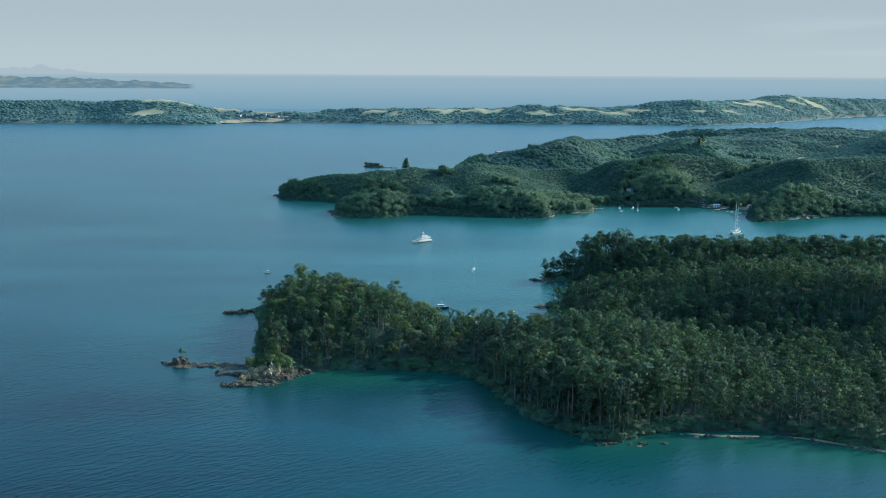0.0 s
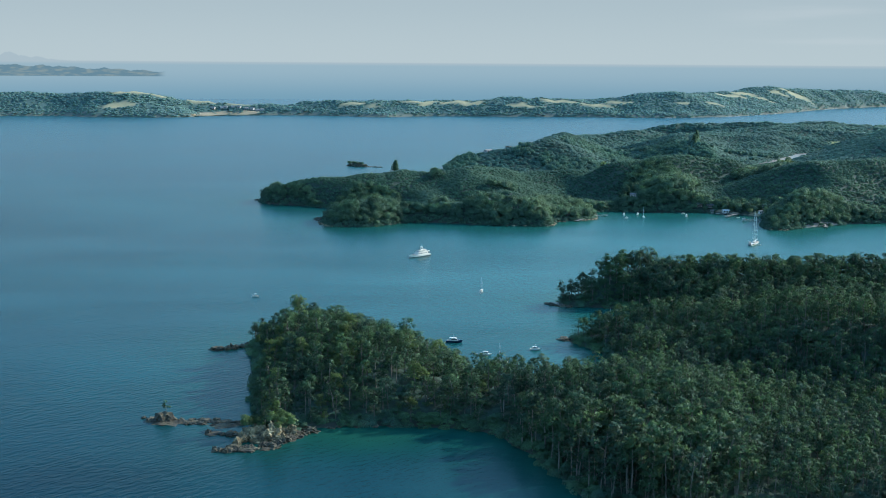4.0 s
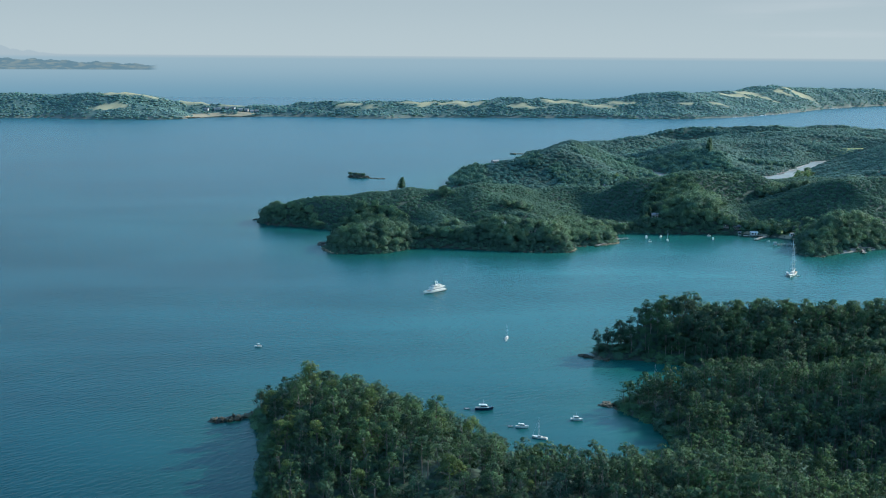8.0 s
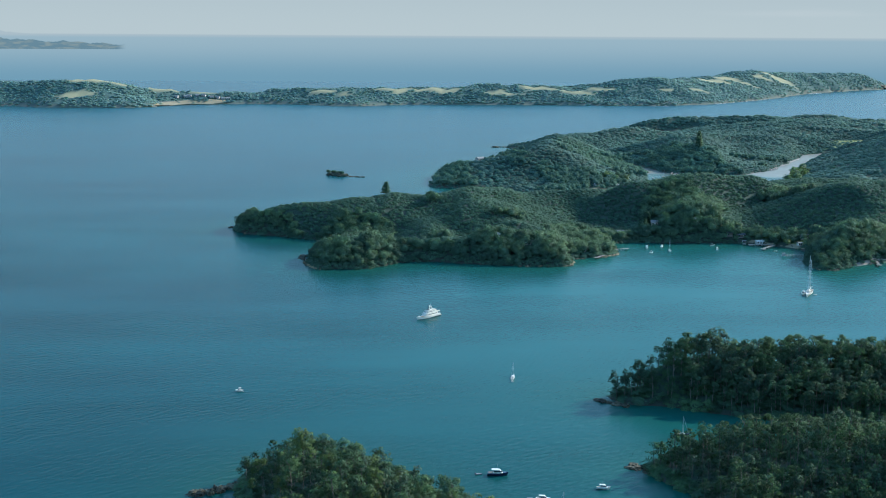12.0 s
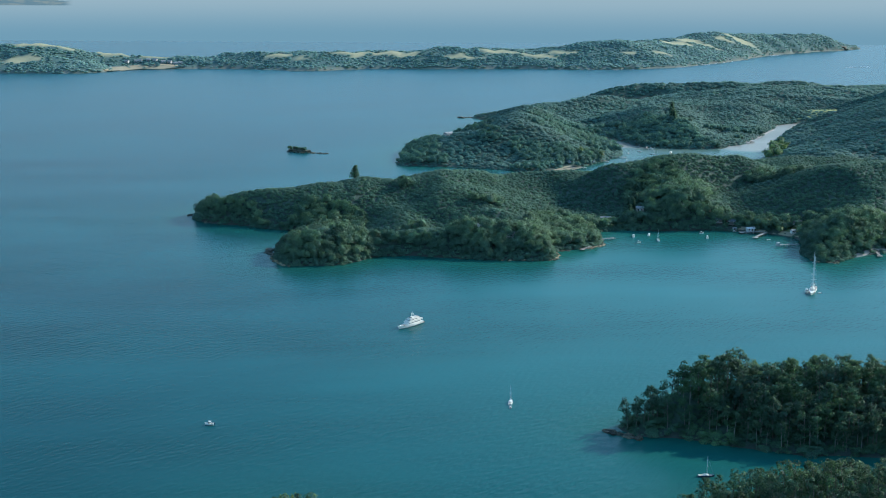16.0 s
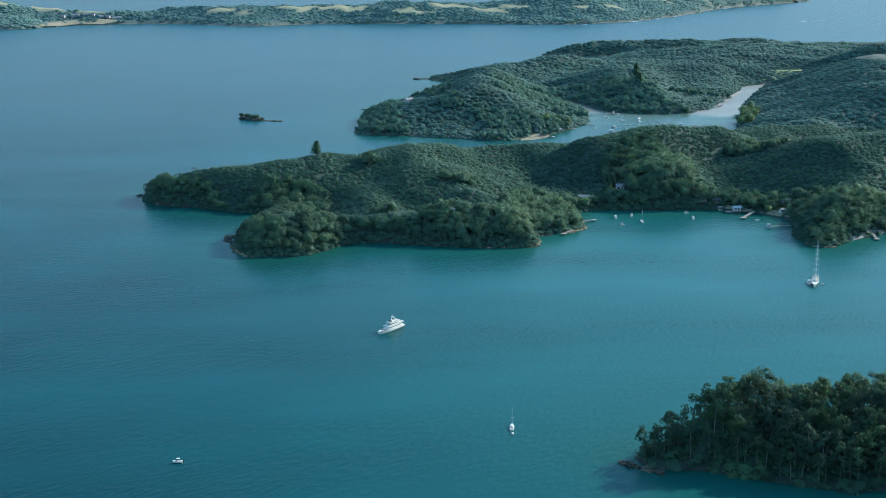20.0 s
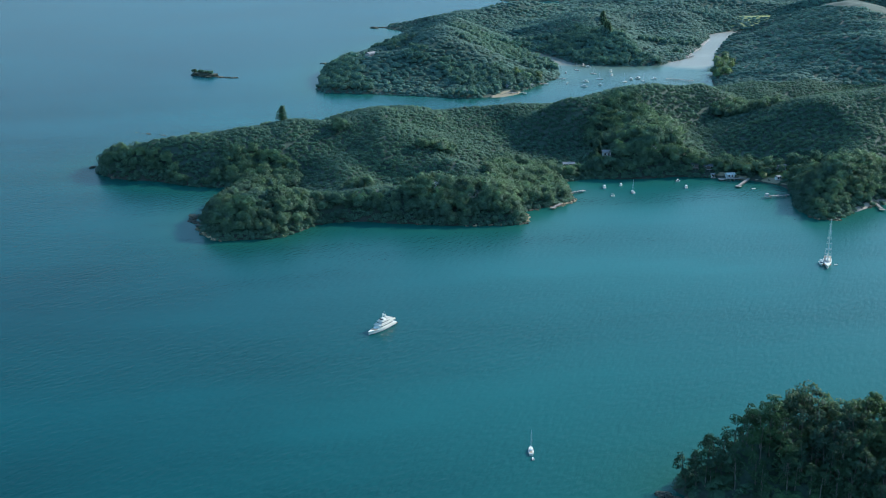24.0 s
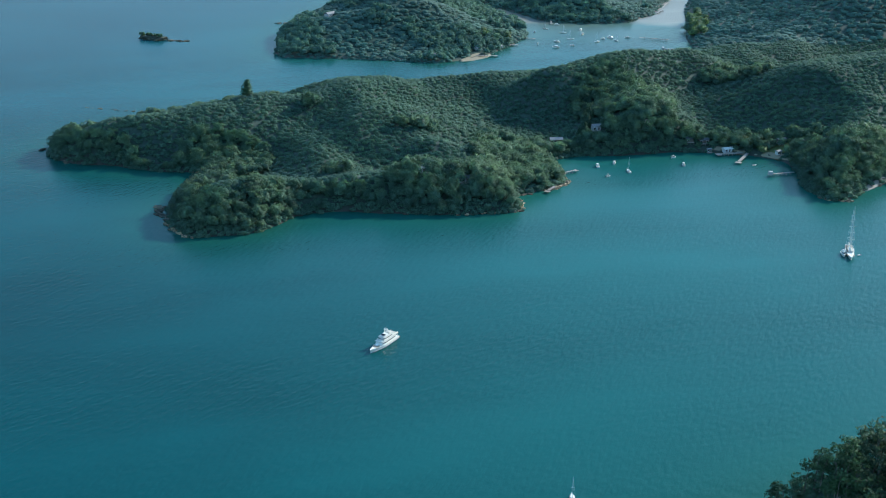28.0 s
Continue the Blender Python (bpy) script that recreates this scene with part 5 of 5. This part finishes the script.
ROCKS = [rock_mesh(k, 3) for k in range(7)]
TAN_ROCKS = [rock_mesh(k + 40, 2, M_CRAG) for k in range(4)]
DARK_ROCKS = [rock_mesh(k + 60, 3, M_SOIL) for k in range(2)]
CRAGS = [rock_mesh(k + 20, 4, M_CRAG) for k in range(3)]


def rock(x, y, sx_, sy_, sz_, turn=0.0, z=0.0, label="low weathered shore rock", group="shore rocks", crag=False):
    ob = new("rock", CRAGS[int(RNG.integers(0, 3))] if crag else ROCKS[int(RNG.integers(0, 7))])
    ob.matrix_world = pose(x * U, y * U, z, 0, 0, turn) @ Matrix.Diagonal((sx_, sy_, sz_, 1))
    return tagged(ob, label, "rock", group)


def reef(x0, y0, x1, y1, n, size, tall, spread):
    for k in range(n):
        f = (k + RNG.uniform(0.1, 0.9)) / n
        s_ = size * RNG.uniform(0.5, 1.3)
        rock(x0 + (x1 - x0) * f + RNG.normal() * spread, y0 + (y1 - y0) * f + RNG.normal() * spread, s_ * 1.3, s_ * 0.9, tall * RNG.uniform(0.5, 1.2), RNG.uniform(0, 180))


reef(-146, 661, -98, 656, 44, 1.7, 0.8, 2.6)
reef(-140, 660, -100, 654, 9, 3.4, 0.35, 1.6)
reef(-112, 640, -92, 640, 10, 2.6, 1.0, 1.5)
reef(-106, 613, -84, 621, 32, 1.6, 1.0, 2.0)
reef(-84, 622, -68, 646, 10, 2.2, 1.6, 1.2)
rock(-137, 660, 4.2, 3.2, 3.2, 20, 0, "rounded rock stack on the reef bearing a small tree")
for rx_, ry_, a_, b_, c_ in ((-92, 633, 4.4, 4.0, 4.6), (-85, 632, 3.8, 3.8, 5.0), (-97, 629, 2.6, 2.4, 2.8), (-78, 636, 3.2, 3.0, 3.6), (-88, 640, 5.4, 5.0, 6.0), (-99, 623, 1.6, 1.4, 2.6), (-81, 629, 2.2, 2.0, 2.4), (-90, 627, 2.4, 2.0, 2.8)):
    rock(rx_, ry_, a_, b_, c_, RNG.uniform(0, 90), 0, "tan sandstone crag at the headland tip", "headland crags", True)
reef(-134, 806, -110, 818, 16, 2.2, 1.7, 1.5)
reef(68, 948, 82, 936, 8, 2.2, 1.2, 1.2)
reef(64, 835, 76, 828, 8, 2.2, 1.1, 1.2)
reef(62, 518, 92, 518, 12, 0.8, 0.7, 1.8)
reef(104, 531, 134, 528, 12, 0.7, 0.6, 1.4)
reef(140, 531, 185, 507, 14, 0.7, 0.6, 1.6)
reef(-66, 650, -30, 652, 6, 1.2, 0.5, 1.0)
reef(-210, 1608, -186, 1562, 12, 2.6, 1.2, 2.0)
reef(-124, 1436, -116, 1392, 10, 2.4, 1.0, 2.0)
reef(-108, 1361, -30, 1392, 13, 1.6, 0.8, 1.2)
reef(30, 1383, 116, 1372, 16, 1.6, 0.8, 1.2)
reef(118, 1402, 167, 1432, 12, 1.6, 0.8, 1.2)
reef(329, 1356, 392, 1378, 14, 1.6, 0.8, 1.2)
for x0_, y0_, x1_, y1_, n_ in ((-121, 1392, -108, 1360, 16), (-106, 1359, -60, 1363, 13), (70, 1370, 115, 1369, 13), (116, 1372, 121, 1400, 10), (146, 1412, 169, 1430, 16), (169, 1432, 174, 1480, 10), (-205, 1603, -187, 1559, 10), (331, 1352, 346, 1343, 10)):
    for k in range(n_):
        f_ = (k + RNG.uniform(0, 1)) / n_
        c_ = rock(x0_ + (x1_ - x0_) * f_ + 0.7 * RNG.normal(), y0_ + (y1_ - y0_) * f_ + 0.7 * RNG.normal(), RNG.uniform(0.8, 2.2), RNG.uniform(0.7, 1.6), RNG.uniform(0.5, 1.3), RNG.uniform(0, 180), 0.0, "tan rock at the foot of the wooded shore")
        c_.data = TAN_ROCKS[k % 4]
reef(-182, 1757, -138, 1730, 9, 1.2, 0.35, 1.0)
reef(-74, 2087, -96, 2098, 7, 2.6, 1.2, 1.2)
reef(36, 2200, 52, 2196, 4, 3.0, 0.8, 1.0)
reef(150, 2590, 182, 2596, 5, 4.0, 1.5, 2.0)
rock(1934, 5299, 34, 20, 14, 30, 0, "dark rock stack off the end of the far island", "islets")
rock(1905, 5290, 12, 9, 4, 80, 0, "dark rock stack off the end of the far island", "islets")
rock(-116, 2114, 13, 7, 3.6, 135, 0, "dark flat-topped islet of rock", "islets").data = DARK_ROCKS[0]
rock(-106, 2104, 7, 5, 3.2, 20, 0, "dark flat-topped islet of rock", "islets").data = DARK_ROCKS[1]


def lone_tree(land, x, y, h, label, z=None, kind=None, leaf=None):
    px, py = x * U, y * U
    g = float(land.sample(land.z, np.array([px]), np.array([py]))[0]) if z is None else z
    wood, crown = kind or tall_tree(pr, h, 40, 12, 0.05 * h)
    t = thing("tree", (px, py, g), label, "tree")
    link("trunk", tri_mesh("trunk", wood), M_TRUNK, t)
    link("crown", tri_mesh("crown", crown), leaf or M_LEAF, t)
    return t


def conifer(h, wide=1.0):
    """A dark, broad-based conifer in ragged whorls."""
    lumps = [leaf_lump(pr, np.array([pr.normal() * 0.03 * h, pr.normal() * 0.03 * h, h * (0.22 + 0.062 * k)]), h * np.array([(0.30 - 0.018 * k) * wide, (0.30 - 0.018 * k) * wide, 0.09]), 44, 0.05 * h, 0.6, (0, 0, 0.4 * h)) for k in range(13)]
    return tube((0, 0, -1), (0, 0, h), 0.035 * h, 0.008 * h), np.concatenate(lumps)


lone_tree(HEADLAND, -136.5, 660, 6.5, "small wind-bent tree on the rock stack", 2.6, tall_tree(pr, 6.0, 34, 9, 0.32, 6, 5, 0.35))
lone_tree(BAY_ISLAND, -46, 1622, 13, "tall dark conifer standing above the ridge", None, conifer(13, 1.5), M_PINE)
for k in range(22):
    lone_tree(HEADLAND, -97 + 0.95 * k + RNG.normal(), 637 + RNG.normal() * 2.4, 5, "bright leafy shrub on the sandstone crag", RNG.uniform(3.0, 5.6), billow_tree(pr, RNG.uniform(3.5, 5.5), 8, 0.42, 26), M_LIGHT if k % 3 else M_BRIGHT)
for k in range(14):
    a_ = RNG.uniform(-1, 1)
    lone_tree(BAY_ISLAND, -116 + 11 * a_ + RNG.normal(), 2114 - 9 * a_ + RNG.normal() * 2, 4, "low dark shrub on the islet", 2.0, round_tree(pr, 4.5, 40, 2, 0.6), M_SCRUB)
for k_, (tx_, ty_) in enumerate(((333, 1480), (338, 1486), (343, 1477), (347, 1484), (354, 1479), (372, 1474), (366, 1468), (327, 1492), (336, 1494), (359, 1464), (378, 1478), (350, 1490), (360, 1475), (367, 1475), (342, 1470), (348, 1475))):
    lone_tree(BAY_ISLAND, tx_, ty_, 6, "bright green garden tree by the beach", None, billow_tree(pr, RNG.uniform(4.5, 7.5), 9, 0.48, 26), M_BRIGHT if k_ % 3 else M_BROAD)
for k in range(30):
    f_ = k / 29
    lone_tree(LAGOON_LAND, 445 + 38 * f_ + 1.5 * RNG.normal(), 2228 + 160 * f_, 9, "dark narrow shelter-belt conifer on the hill", None, conifer(RNG.uniform(9, 13)), M_PINE)
for k in range(26):
    f_ = RNG.uniform(0, 1)
    lone_tree(BAY_ISLAND, 505 + 62 * f_ + 16 * RNG.uniform(0, 1), 1985 + 150 * f_ + 6 * RNG.normal(), 8, "bright green tree on the lagoon shore", None, billow_tree(pr, RNG.uniform(7, 12), 9, 0.46, 22), M_BRIGHT if k % 3 else M_BROAD)
for k in range(10):
    lone_tree(LAGOON_LAND, 255 + 40 * RNG.uniform(0, 1), 1985 + 45 * RNG.uniform(0, 1), 8, "large rounded tree behind the sand spit", None, billow_tree(pr, RNG.uniform(7, 10), 9, 0.5, 22), M_BRIGHT if k % 4 == 0 else M_BROAD)
jetty(396, 1383, 392, 1366, 2.0, "short timber jetty on the outer shore")
M_FOAM = mat("sea_foam", (0.75, 0.77, 0.78), 0.9, spread=0.15, grain=0.1)


def surf(label, spans):
    """Broken white water: flat ragged slivers just above the sea."""
    bm = bmesh.new()
    for x0, y0, x1, y1, w_ in spans:
        for k in range(9):
            f = (k + RNG.uniform(0, 1)) / 9
            c = Vector(at(x0 + (x1 - x0) * f, y0 + (y1 - y0) * f, 0.06))
            l_, t_ = RNG.uniform(0.4, 1.2) * w_ * 4, RNG.uniform(0.3, 1.0) * w_
            a_ = math.atan2(y1 - y0, x1 - x0) + RNG.normal() * 0.2
            ring = []
            for j in range(10):
                r_ = RNG.uniform(0.6, 1.1)
                p = Vector((l_ * r_ * math.cos(j * 0.628), t_ * r_ * math.sin(j * 0.628), 0))
                ring.append(bm.verts.new(c + Matrix.Rotation(a_, 3, "Z") @ p))
            bm.faces.new(ring)
    base = bmesh.ops.extrude_face_region(bm, geom=bm.faces[:])["geom"]
    for v in base:
        if isinstance(v, bmesh.types.BMVert):
            v.co.z += 0.12
    bmesh.ops.recalc_face_normals(bm, faces=bm.faces)
    return tagged(part("surf", bm, M_FOAM), label, "surf", kind="stuff")


surf("white surf breaking along the far shore", ((900, 4085, 1010, 4150, 4.0), (1040, 4190, 1250, 4470, 4.0), (1500, 4830, 1560, 4900, 5.0), (740, 3990, 800, 3995, 4.0), (1490, 4130, 1570, 4150, 4.0)))

patch("beach", FAR_ISLAND, [-690, 3872, -650, 3985, -600, 4022, -520, 4036, -470, 4040, -480, 4062, -560, 4058, -640, 4030, -700, 3900], M_SAND, "long pale beach on the far island's neck", 1.0)
for k in range(9):
    house(FAR_ISLAND, -640 + 19 * k + 4 * RNG.normal(), 4075 + 6 * RNG.normal(), RNG.uniform(-30, 30), 11, 8, 4.0, M_IRON, M_WALL, "distant pale house behind the long beach", None, False, "houses on the far island")
for k in range(15):
    f_ = k / 14
    lone_tree(BAY_ISLAND, 211 + 26 * f_ + 3 * RNG.normal(), 1520 + 58 * f_ + 3 * RNG.normal(), 10, "dark conifer in a stand on the spur", None, conifer(RNG.uniform(7, 11)), M_SCRUB)
